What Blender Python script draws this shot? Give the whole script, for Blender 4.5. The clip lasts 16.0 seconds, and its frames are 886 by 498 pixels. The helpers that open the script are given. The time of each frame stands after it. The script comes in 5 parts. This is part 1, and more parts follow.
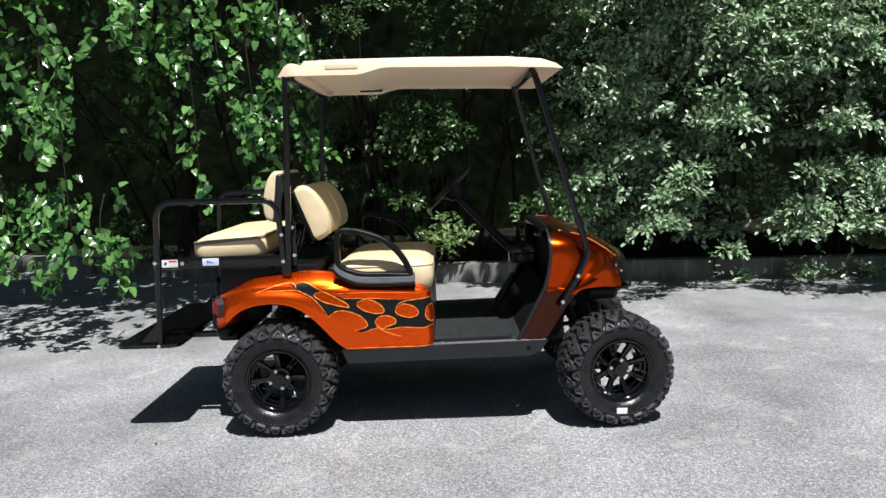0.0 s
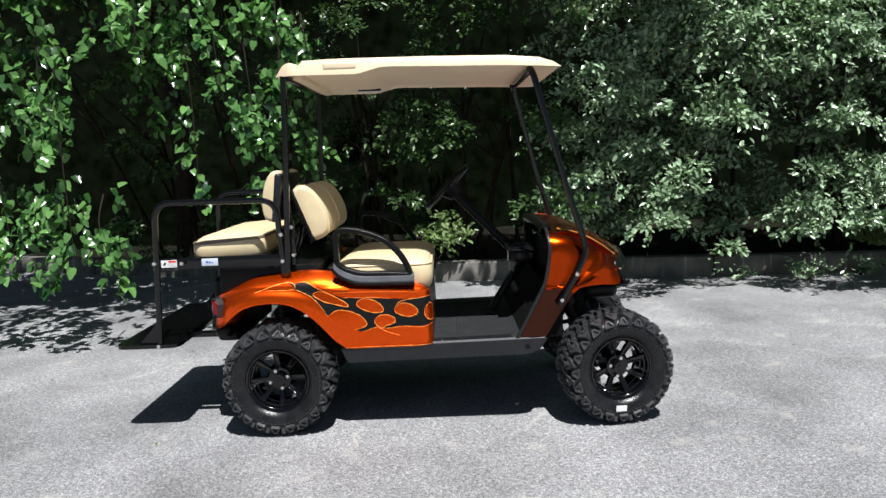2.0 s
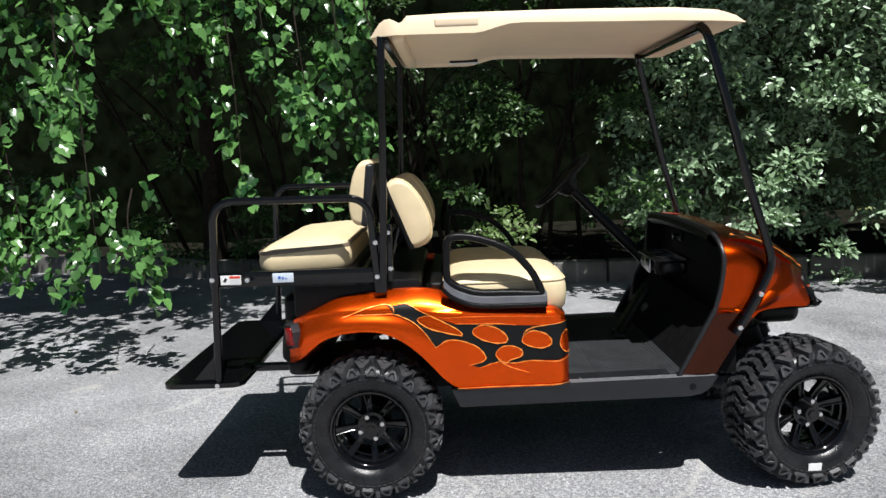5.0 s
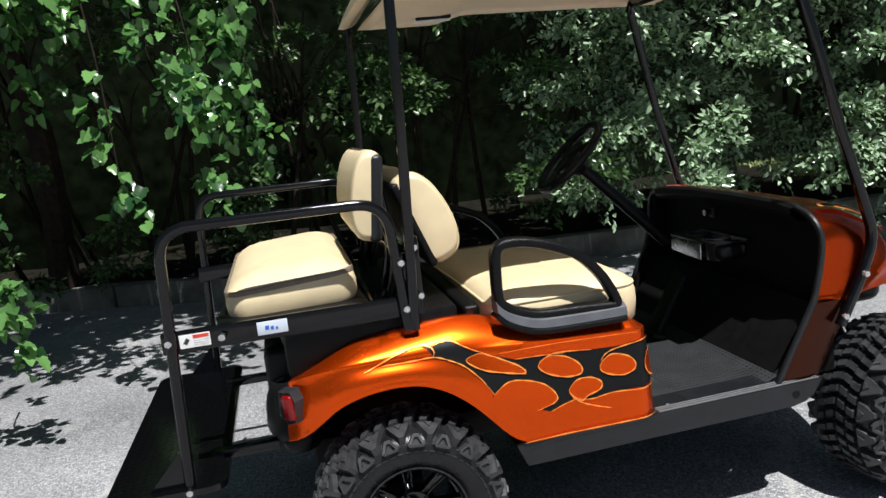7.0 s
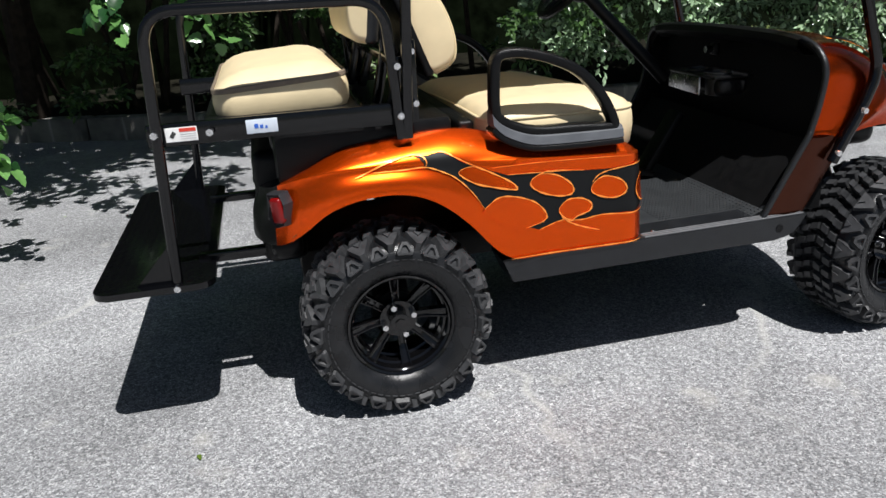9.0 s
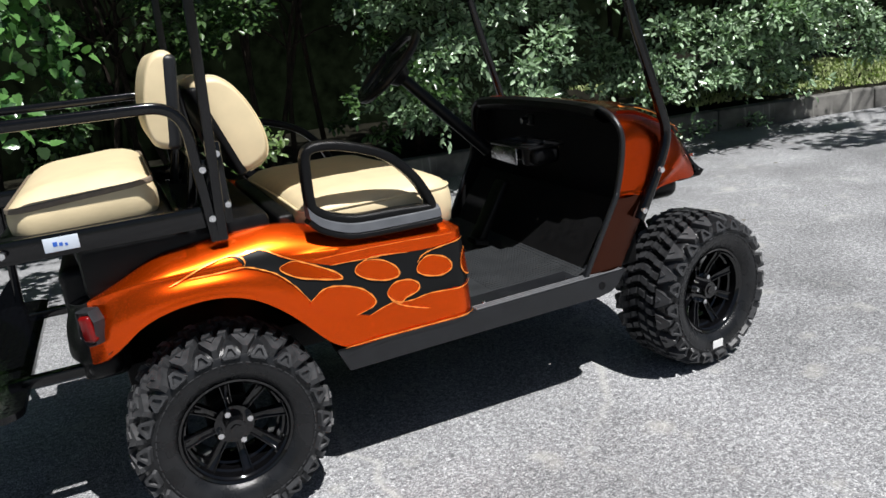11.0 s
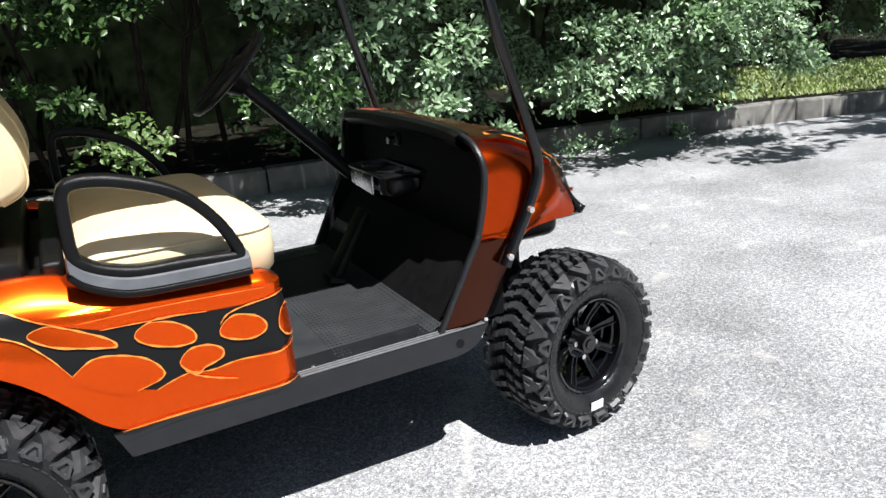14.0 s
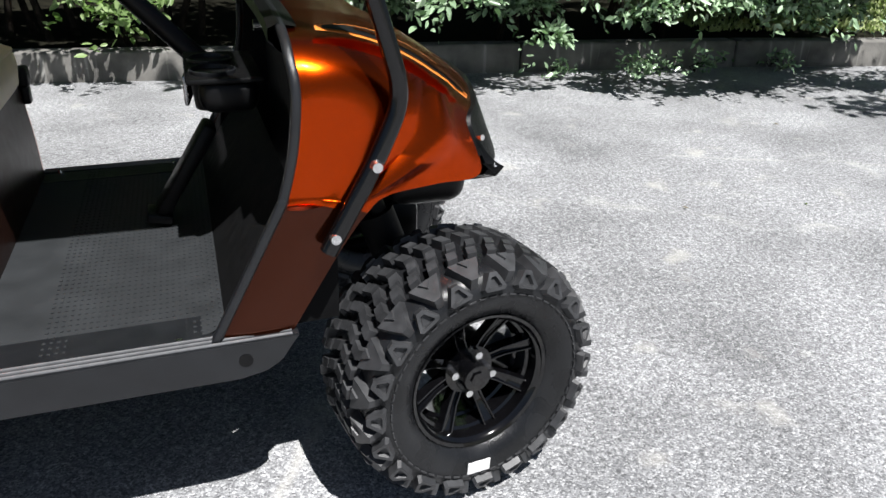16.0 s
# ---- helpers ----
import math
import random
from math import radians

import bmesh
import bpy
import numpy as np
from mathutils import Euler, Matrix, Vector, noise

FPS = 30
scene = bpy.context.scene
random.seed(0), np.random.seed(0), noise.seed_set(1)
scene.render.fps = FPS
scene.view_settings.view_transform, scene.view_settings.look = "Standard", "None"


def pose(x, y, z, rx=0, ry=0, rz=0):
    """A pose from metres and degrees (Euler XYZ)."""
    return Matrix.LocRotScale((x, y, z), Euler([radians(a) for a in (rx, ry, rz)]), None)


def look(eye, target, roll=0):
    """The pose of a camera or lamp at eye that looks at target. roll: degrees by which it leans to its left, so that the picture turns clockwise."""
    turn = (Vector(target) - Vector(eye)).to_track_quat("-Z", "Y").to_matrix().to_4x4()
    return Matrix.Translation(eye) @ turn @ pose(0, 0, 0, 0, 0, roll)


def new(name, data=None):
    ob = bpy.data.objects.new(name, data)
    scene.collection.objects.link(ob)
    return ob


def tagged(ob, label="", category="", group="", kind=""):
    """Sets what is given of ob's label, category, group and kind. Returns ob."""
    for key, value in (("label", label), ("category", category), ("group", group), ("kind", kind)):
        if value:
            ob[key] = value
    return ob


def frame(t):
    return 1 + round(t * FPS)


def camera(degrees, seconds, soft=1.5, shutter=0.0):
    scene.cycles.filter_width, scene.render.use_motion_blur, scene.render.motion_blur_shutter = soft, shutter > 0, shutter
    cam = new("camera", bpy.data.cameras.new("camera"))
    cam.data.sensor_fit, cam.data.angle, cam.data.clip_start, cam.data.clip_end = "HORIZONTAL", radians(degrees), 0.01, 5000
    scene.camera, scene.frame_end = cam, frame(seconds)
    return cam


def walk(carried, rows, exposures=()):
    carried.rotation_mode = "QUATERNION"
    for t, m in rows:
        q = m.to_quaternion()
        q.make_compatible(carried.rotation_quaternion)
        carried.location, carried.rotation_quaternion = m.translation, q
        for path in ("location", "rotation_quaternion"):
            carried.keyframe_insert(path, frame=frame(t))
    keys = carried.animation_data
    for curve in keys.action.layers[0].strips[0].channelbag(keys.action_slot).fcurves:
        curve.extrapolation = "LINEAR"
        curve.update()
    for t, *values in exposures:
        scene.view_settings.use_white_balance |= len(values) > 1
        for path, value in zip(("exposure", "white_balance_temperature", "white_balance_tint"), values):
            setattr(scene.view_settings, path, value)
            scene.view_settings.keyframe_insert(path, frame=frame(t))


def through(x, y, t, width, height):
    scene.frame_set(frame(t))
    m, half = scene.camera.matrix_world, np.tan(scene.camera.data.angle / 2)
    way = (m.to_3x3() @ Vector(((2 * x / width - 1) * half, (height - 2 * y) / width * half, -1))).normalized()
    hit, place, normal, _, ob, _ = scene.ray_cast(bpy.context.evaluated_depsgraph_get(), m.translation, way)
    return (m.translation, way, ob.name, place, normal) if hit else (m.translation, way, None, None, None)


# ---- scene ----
cam = camera(61.2, 16.0)
PATH = [
    (0, (0.849, -4.137, 1.345), (0.837, -2.152, 1.099), -1.9),
    (0.5, (0.851, -4.136, 1.339), (0.845, -2.151, 1.093), -1.9),
    (1, (0.853, -4.137, 1.342), (0.846, -2.152, 1.1), -2.0),
    (1.5, (0.854, -4.138, 1.346), (0.841, -2.154, 1.1), -2.1),
    (2, (0.852, -4.14, 1.347), (0.841, -2.156, 1.097), -2.2),
    (2.5, (0.843, -4.132, 1.341), (0.828, -2.148, 1.09), -2.0),
    (3, (0.806, -4.077, 1.327), (0.833, -2.098, 1.037), -1.5),
    (3.5, (0.701, -4.012, 1.333), (0.707, -2.031, 1.059), -5.5),
    (4, (0.661, -3.809, 1.318), (0.617, -1.833, 1.014), -4.2),
    (4.5, (0.55, -3.555, 1.345), (0.388, -1.581, 1.067), -2.5),
    (4.7, (0.463, -3.457, 1.338), (0.354, -1.479, 1.067), -2.4),
    (6.8, (-0.17, -2.574, 1.385), (0.111, -0.617, 1.084), -6.0),
    (7, (-0.233, -2.509, 1.369), (0.161, -0.58, 1.022), -6.4),
    (7.5, (-0.313, -2.453, 1.298), (0.11, -0.566, 0.788), -2.8),
    (8, (-0.308, -2.466, 1.25), (0.084, -0.599, 0.65), -1.8),
    (8.5, (-0.3, -2.475, 1.228), (0.073, -0.664, 0.467), -2.3),
    (9, (-0.295, -2.5, 1.212), (0.115, -0.668, 0.523), -3.3),
    (9.5, (-0.258, -2.508, 1.236), (0.249, -0.688, 0.581), -4.2),
    (10, (-0.183, -2.529, 1.264), (0.44, -0.735, 0.637), -6.1),
    (10.2, (-0.171, -2.54, 1.228), (0.501, -0.754, 0.629), -6.7),
    (12.3, (-0.084, -2.503, 1.339), (0.739, -0.758, 0.812), -4.8),
    (12.5, (-0.079, -2.488, 1.335), (0.775, -0.758, 0.808), -4.5),
    (13, (0.045, -2.411, 1.321), (0.892, -0.681, 0.785), -4.3),
    (13.5, (0.19, -2.376, 1.317), (1.014, -0.633, 0.786), -2.5),
    (14, (0.328, -2.289, 1.288), (1.186, -0.583, 0.695), -4.1),
    (14.5, (0.531, -2.104, 1.248), (1.363, -0.452, 0.488), -6.2),
    (15, (0.743, -2.041, 1.195), (1.587, -0.454, 0.317), -5.6),
    (15.5, (0.988, -1.994, 1.188), (1.675, -0.33, 0.316), -2.5),
    (16, (1.186, -1.757, 1.16), (1.78, -0.042, 0.32), 1.4),
]
walk(cam, [(t, look(eye, target, roll)) for t, eye, target, roll in PATH], [(0.0, 0.48), (4.5, 0.41), (7.0, 0.41), (7.5, 0.11), (8.0, -0.04), (8.5, 0.01), (9.0, 0.34), (9.5, 0.38), (10.0, 0.38), (12.5, 0.28), (13.0, 0.66), (13.5, 1.00), (14.5, 0.98), (15.0, 0.78), (15.5, 0.76), (16.0, 0.78)])

# ---- light ----
SUN = Vector((0.144, -0.456, 1.0)).normalized()
elev = math.asin(SUN.z)
azim = math.atan2(SUN.x, SUN.y)
world = bpy.data.worlds.new("sky")
scene.world = world
world.use_nodes = True
wn = world.node_tree.nodes
sky = wn.new("ShaderNodeTexSky")
sky.sky_type = "NISHITA"
sky.sun_disc = False
sky.sun_elevation = elev
sky.sun_rotation = azim
wn["Background"].inputs["Strength"].default_value = 0.030
world.node_tree.links.new(sky.outputs[0], wn["Background"].inputs["Color"])
sun = new("sun", bpy.data.lights.new("sun", "SUN"))
sun.data.energy = 5.0
sun.data.angle = radians(0.53)
sun.data.color = (1.0, 0.988, 0.978)
sun.matrix_world = Matrix.Translation((0, 0, 9)) @ SUN.to_track_quat("Z", "Y").to_matrix().to_4x4()


# ---- materials ----
def mat(name, color, rough=0.5, metal=0.0, coat=0.0, noise_scale=0.0, vary=0.0, bump=0.0, bump_scale=200.0,
        coat_rough=0.05, spec=0.5, per_object=0.0):
    """Plain surface with grain at two scales and fine relief."""
    m = bpy.data.materials.new(name)
    m.use_nodes = True
    nt = m.node_tree
    b = nt.nodes["Principled BSDF"]
    b.inputs["Base Color"].default_value = (*color, 1)
    b.inputs["Roughness"].default_value = rough
    b.inputs["Metallic"].default_value = metal
    b.inputs["Coat Weight"].default_value = coat
    b.inputs["Coat Roughness"].default_value = coat_rough
    b.inputs["Specular IOR Level"].default_value = spec
    co = nt.nodes.new("ShaderNodeTexCoord")
    if vary:
        n1 = nt.nodes.new("ShaderNodeTexNoise")
        n1.inputs["Scale"].default_value = noise_scale
        n1.inputs["Detail"].default_value = 6
        nt.links.new(co.outputs["Object"], n1.inputs["Vector"])
        r = nt.nodes.new("ShaderNodeMapRange")
        r.inputs["From Min"].default_value, r.inputs["From Max"].default_value = 0.3, 0.7
        r.inputs["To Min"].default_value, r.inputs["To Max"].default_value = 1 - vary, 1 + vary
        nt.links.new(n1.outputs["Fac"], r.inputs["Value"])
        mx = nt.nodes.new("ShaderNodeMix")
        mx.data_type, mx.blend_type = "RGBA", "MULTIPLY"
        mx.inputs["Factor"].default_value = 1
        mx.inputs["A"].default_value = (*color, 1)
        nt.links.new(r.outputs["Result"], mx.inputs["B"])
        nt.links.new(mx.outputs["Result"], b.inputs["Base Color"])
        r2 = nt.nodes.new("ShaderNodeMapRange")
        r2.inputs["To Min"].default_value, r2.inputs["To Max"].default_value = max(0.02, rough * 0.8), min(1, rough * 1.25)
        nt.links.new(n1.outputs["Fac"], r2.inputs["Value"])
        nt.links.new(r2.outputs["Result"], b.inputs["Roughness"])
    if bump:
        n2 = nt.nodes.new("ShaderNodeTexNoise")
        n2.inputs["Scale"].default_value = bump_scale
        n2.inputs["Detail"].default_value = 3
        nt.links.new(co.outputs["Object"], n2.inputs["Vector"])
        bp = nt.nodes.new("ShaderNodeBump")
        bp.inputs["Strength"].default_value = bump
        bp.inputs["Distance"].default_value = 0.002
        nt.links.new(n2.outputs["Fac"], bp.inputs["Height"])
        nt.links.new(bp.outputs["Normal"], b.inputs["Normal"])
    return m


def mat_leaf(name, dark, light, rough=0.45, through=0.35):
    """Leaf with a colour of its own for each leaf, and light let through."""
    m = bpy.data.materials.new(name)
    m.use_nodes = True
    nt = m.node_tree
    b = nt.nodes["Principled BSDF"]
    g = nt.nodes.new("ShaderNodeNewGeometry")
    oi = nt.nodes.new("ShaderNodeObjectInfo")
    ad = nt.nodes.new("ShaderNodeMath")
    ad.operation = "ADD"
    fr = nt.nodes.new("ShaderNodeMath")
    fr.operation = "FRACT"
    nt.links.new(g.outputs["Random Per Island"], ad.inputs[0])
    nt.links.new(oi.outputs["Random"], ad.inputs[1])
    nt.links.new(ad.outputs[0], fr.inputs[0])
    ramp = nt.nodes.new("ShaderNodeValToRGB")
    ramp.color_ramp.elements[0].color = (*dark, 1)
    ramp.color_ramp.elements[1].color = (*light, 1)
    nt.links.new(fr.outputs[0], ramp.inputs[0])
    nt.links.new(ramp.outputs[0], b.inputs["Base Color"])
    b.inputs["Roughness"].default_value = rough
    b.inputs["Specular IOR Level"].default_value = 0.5
    tr = nt.nodes.new("ShaderNodeBsdfTranslucent")
    br = nt.nodes.new("ShaderNodeMix")
    br.data_type, br.blend_type = "RGBA", "MULTIPLY"
    br.inputs["Factor"].default_value = 1
    br.inputs["B"].default_value = (1.05, 1.45, 0.5, 1)
    nt.links.new(ramp.outputs[0], br.inputs["A"])
    nt.links.new(br.outputs["Result"], tr.inputs["Color"])
    ms = nt.nodes.new("ShaderNodeMixShader")
    ms.inputs[0].default_value = through
    nt.links.new(b.outputs[0], ms.inputs[1])
    nt.links.new(tr.outputs[0], ms.inputs[2])
    nt.links.new(ms.outputs[0], nt.nodes["Material Output"].inputs["Surface"])
    return m


def mat_kerb():
    """Weathered concrete with pale streaks down the face that imitate sun between leaf shadows."""
    m = mat("weathered_concrete", (0.15, 0.144, 0.133), 0.9, 0, 0, 5, 0.5, 0.8, 60)
    nt = m.node_tree
    N, L = nt.nodes.new, nt.links.new
    b = nt.nodes["Principled BSDF"]
    old = b.inputs["Base Color"].links[0].from_socket
    co = N("ShaderNodeTexCoord")
    mp = N("ShaderNodeMapping")
    mp.inputs["Scale"].default_value = (14, 14, 1.2)
    L(co.outputs["Object"], mp.inputs["Vector"])
    n = N("ShaderNodeTexNoise")
    n.inputs["Scale"].default_value = 1.0
    n.inputs["Detail"].default_value = 4
    L(mp.outputs[0], n.inputs["Vector"])
    r = N("ShaderNodeMapRange")
    r.inputs["From Min"].default_value, r.inputs["From Max"].default_value = 0.60, 0.70
    r.inputs["To Max"].default_value = 0.6
    L(n.outputs["Fac"], r.inputs["Value"])
    mx = N("ShaderNodeMix")
    mx.data_type = "RGBA"
    mx.inputs["B"].default_value = (0.42, 0.41, 0.385, 1)
    L(r.outputs[0], mx.inputs["Factor"])
    L(old, mx.inputs["A"])
    L(mx.outputs["Result"], b.inputs["Base Color"])
    return m


def mat_asphalt():
    """Worn asphalt: light and dark stones in a grey binder, pale worn patches, dark stains."""
    m = bpy.data.materials.new("worn_asphalt")
    m.use_nodes = True
    nt = m.node_tree
    N, L = nt.nodes.new, nt.links.new
    b = nt.nodes["Principled BSDF"]
    co = N("ShaderNodeTexCoord")
    v = N("ShaderNodeTexVoronoi")
    v.inputs["Scale"].default_value = 220
    L(co.outputs["Object"], v.inputs["Vector"])
    sep = N("ShaderNodeSeparateColor")
    L(v.outputs["Color"], sep.inputs[0])
    stone = N("ShaderNodeValToRGB")
    cr = stone.color_ramp
    cr.elements[0].position, cr.elements[0].color = 0.0, (0.135, 0.136, 0.142, 1)
    cr.elements[1].position, cr.elements[1].color = 1.0, (0.50, 0.502, 0.508, 1)
    e = cr.elements.new(0.40)
    e.color = (0.238, 0.241, 0.249, 1)
    e = cr.elements.new(0.75)
    e.color = (0.322, 0.326, 0.333, 1)
    L(sep.outputs[0], stone.inputs[0])
    fine = N("ShaderNodeTexNoise")
    fine.inputs["Scale"].default_value = 320
    fine.inputs["Detail"].default_value = 4
    L(co.outputs["Object"], fine.inputs["Vector"])
    fr = N("ShaderNodeMapRange")
    fr.inputs["From Min"].default_value, fr.inputs["From Max"].default_value = 0.3, 0.7
    fr.inputs["To Min"].default_value, fr.inputs["To Max"].default_value = 0.78, 1.22
    L(fine.outputs["Fac"], fr.inputs["Value"])
    big = N("ShaderNodeTexNoise")
    big.inputs["Scale"].default_value = 0.9
    big.inputs["Detail"].default_value = 7
    big.inputs["Roughness"].default_value = 0.62
    L(co.outputs["Object"], big.inputs["Vector"])
    gr = N("ShaderNodeMapRange")
    gr.inputs["From Min"].default_value, gr.inputs["From Max"].default_value = 0.32, 0.68
    gr.inputs["To Min"].default_value, gr.inputs["To Max"].default_value = 0.64, 1.34
    L(big.outputs["Fac"], gr.inputs["Value"])
    mid = N("ShaderNodeTexNoise")
    mid.inputs["Scale"].default_value = 4.5
    mid.inputs["Detail"].default_value = 6
    L(co.outputs["Object"], mid.inputs["Vector"])
    mr = N("ShaderNodeMapRange")
    mr.inputs["From Min"].default_value, mr.inputs["From Max"].default_value = 0.62, 0.74
    mr.inputs["To Min"].default_value, mr.inputs["To Max"].default_value = 0, 0.55
    L(mid.outputs["Fac"], mr.inputs["Value"])
    # clusters of stones, a few centimetres across
    clump = N("ShaderNodeTexNoise")
    clump.inputs["Scale"].default_value = 55
    clump.inputs["Detail"].default_value = 3
    L(co.outputs["Object"], clump.inputs["Vector"])
    cl = N("ShaderNodeMapRange")
    cl.inputs["From Min"].default_value, cl.inputs["From Max"].default_value = 0.3, 0.7
    cl.inputs["To Min"].default_value, cl.inputs["To Max"].default_value = 0.71, 1.29
    L(clump.outputs["Fac"], cl.inputs["Value"])
    m0 = N("ShaderNodeMath")
    m0.operation = "MULTIPLY"
    L(fr.outputs[0], m0.inputs[0])
    L(cl.outputs[0], m0.inputs[1])
    m1 = N("ShaderNodeMath")
    m1.operation = "MULTIPLY"
    L(m0.outputs[0], m1.inputs[0])
    L(gr.outputs[0], m1.inputs[1])
    mul = N("ShaderNodeMix")
    mul.data_type, mul.blend_type = "RGBA", "MULTIPLY"
    mul.inputs["Factor"].default_value = 1
    L(stone.outputs[0], mul.inputs["A"])
    L(m1.outputs[0], mul.inputs["B"])
    pale = N("ShaderNodeMix")
    pale.data_type = "RGBA"
    pale.inputs["B"].default_value = (0.48, 0.465, 0.43, 1)
    L(mr.outputs[0], pale.inputs["Factor"])
    L(mul.outputs["Result"], pale.inputs["A"])
    # pale cracks that wander, and pale round spots
    wob = N("ShaderNodeMix")
    wob.data_type = "RGBA"
    wob.inputs["Factor"].default_value = 0.35
    wn2 = N("ShaderNodeTexNoise")
    wn2.inputs["Scale"].default_value = 1.6
    wn2.inputs["Detail"].default_value = 6
    L(co.outputs["Object"], wn2.inputs["Vector"])
    L(co.outputs["Object"], wob.inputs["A"])
    L(wn2.outputs["Color"], wob.inputs["B"])
    cr2 = N("ShaderNodeTexVoronoi")
    cr2.feature = "DISTANCE_TO_EDGE"
    cr2.inputs["Scale"].default_value = 0.55
    L(wob.outputs["Result"], cr2.inputs["Vector"])
    ce = N("ShaderNodeMapRange")
    ce.inputs["From Min"].default_value, ce.inputs["From Max"].default_value = 0.0, 0.007
    ce.inputs["To Min"].default_value, ce.inputs["To Max"].default_value = 0.55, 0.0
    L(cr2.outputs["Distance"], ce.inputs["Value"])
    gate = N("ShaderNodeMapRange")
    gate.inputs["From Min"].default_value, gate.inputs["From Max"].default_value = 0.46, 0.60
    L(big.outputs["Fac"], gate.inputs["Value"])
    cg = N("ShaderNodeMath")
    cg.operation = "MULTIPLY"
    L(ce.outputs[0], cg.inputs[0])
    L(gate.outputs[0], cg.inputs[1])
    sp = N("ShaderNodeTexVoronoi")
    sp.inputs["Scale"].default_value = 1.7
    L(wob.outputs["Result"], sp.inputs["Vector"])
    ss = N("ShaderNodeMapRange")
    ss.inputs["From Min"].default_value, ss.inputs["From Max"].default_value = 0.02, 0.09
    ss.inputs["To Min"].default_value, ss.inputs["To Max"].default_value = 0.42, 0.0
    L(sp.outputs["Distance"], ss.inputs["Value"])
    mxx = N("ShaderNodeMath")
    mxx.operation = "MAXIMUM"
    L(cg.outputs[0], mxx.inputs[0])
    L(ss.outputs[0], mxx.inputs[1])
    marks = N("ShaderNodeMix")
    marks.data_type = "RGBA"
    marks.inputs["B"].default_value = (0.52, 0.51, 0.48, 1)
    L(mxx.outputs[0], marks.inputs["Factor"])
    L(pale.outputs["Result"], marks.inputs["A"])
    L(marks.outputs["Result"], b.inputs["Base Color"])
    b.inputs["Roughness"].default_value = 0.85
    b.inputs["Specular IOR Level"].default_value = 0.25
    bp = N("ShaderNodeBump")
    bp.inputs["Strength"].default_value = 0.8
    bp.inputs["Distance"].default_value = 0.004
    L(v.outputs["Distance"], bp.inputs["Height"])
    bp.invert = True
    L(bp.outputs["Normal"], b.inputs["Normal"])
    return m


ORANGE = mat("candy_orange_paint", (0.90, 0.092, 0.0015), 0.25, 0.88, 0.15, 900, 0.03, coat_rough=0.03)
# the cowl gets a darker orange than the body, its lower sides darker still
COWL = mat("darker_candy_orange_cowl", (0.50, 0.048, 0.0015), 0.22, 1.0, 0.12, 900, 0.04, coat_rough=0.02)
MAROON = mat("dark_candy_red_side", (0.060, 0.013, 0.004), 0.22, 0.9, 0.25, 900, 0.06, coat_rough=0.03)
STROKE = mat("pale_orange_airbrush", (0.95, 0.30, 0.05), 0.42, 0.35, 0.1, 90, 0.18, coat_rough=0.05)
GRAPHIC = mat("black_graphic_paint", (0.008, 0.0085, 0.009), 0.40, 0.0, 0.0, 1200, 0.35, coat_rough=0.08, spec=0.15)
TAN = mat("tan_vinyl", (0.71, 0.585, 0.365), 0.45, 0, 0, 14, 0.06, 0.25, 420)
# grey-brown piping colour also stands in for the seam's shadow line
PIPING = mat("shadowed_grey_brown_piping", (0.19, 0.15, 0.11), 0.55, 0, 0, 60, 0.15)
ROOF = mat("tan_moulded_plastic", (0.82, 0.66, 0.46), 0.42, 0, 0, 6, 0.05, 0.15, 500)
BLACK_STEEL = mat("black_powder_coat", (0.0022, 0.0023, 0.0028), 0.10, 0.0, 0.0, 40, 0.2, 0.05, 700, spec=0.5)
BLACK_PLASTIC = mat("black_textured_plastic", (0.0042, 0.0043, 0.0047), 0.34, 0, 0, 30, 0.25, 0.3, 900, spec=0.22)
LAMP_GREY = mat("lamp_housing_grey", (0.020, 0.021, 0.024), 0.40, 0, 0, 20, 0.2, 0.2, 800)
ARM_GREY = mat("mid_grey_plastic", (0.085, 0.09, 0.10), 0.42, 0, 0, 20, 0.15, 0.25, 800)
GREY_PLASTIC = mat("dark_grey_plastic", (0.0105, 0.0115, 0.0135), 0.34, 0, 0, 20, 0.2, 0.25, 800)
MAT_RUBBER = mat("grey_rubber_mat", (0.023, 0.0252, 0.0275), 0.6, 0, 0, 9, 0.22, 0.4, 500, spec=0.3)
MATT_BLACK = mat("matt_black_plastic", (0.0055, 0.0056, 0.006), 0.7, 0, 0, 30, 0.25, 0.3, 900, spec=0.10)
TYRE = mat("black_rubber", (0.0105, 0.011, 0.0122), 0.27, 0, 0, 18, 0.35, 0.3, 400, spec=0.36)
# tread rubber set paler than the side walls for its sunlit sheen
TREAD = mat("sheen_paled_tread_rubber", (0.030, 0.0308, 0.033), 0.48, 0, 0, 30, 0.4, 0.25, 400, spec=0.6)
RIM = mat("gloss_black_alloy", (0.003, 0.003, 0.0035), 0.09, 0.0, 0.5, 30, 0.2, coat_rough=0.05, spec=0.35)
SILL_ALU = mat("brushed_aluminium_strip", (0.17, 0.173, 0.18), 0.45, 0.3, 0, 50, 0.15)
# dark seat front, its brown tint painted for reflected orange
SEAT_PANEL = mat("reflection_browned_panel", (0.022, 0.008, 0.005), 0.38, 0, 0, 30, 0.2, 0.1, 400, spec=0.3)
MACHINED = mat("polished_alloy_edge", (0.35, 0.35, 0.36), 0.25, 1.0, 0, 50, 0.15)
CHROME = mat("zinc_bolt", (0.80, 0.80, 0.81), 0.24, 1.0, 0, 90, 0.12)
DARK_METAL = mat("dark_chassis_metal", (0.008, 0.008, 0.008), 0.6, 0.3, 0, 25, 0.35, 0.3, 150, spec=0.25)
RED_LENS = mat("red_lens", (0.17, 0.003, 0.003), 0.22, 0, 0.0, 60, 0.15)
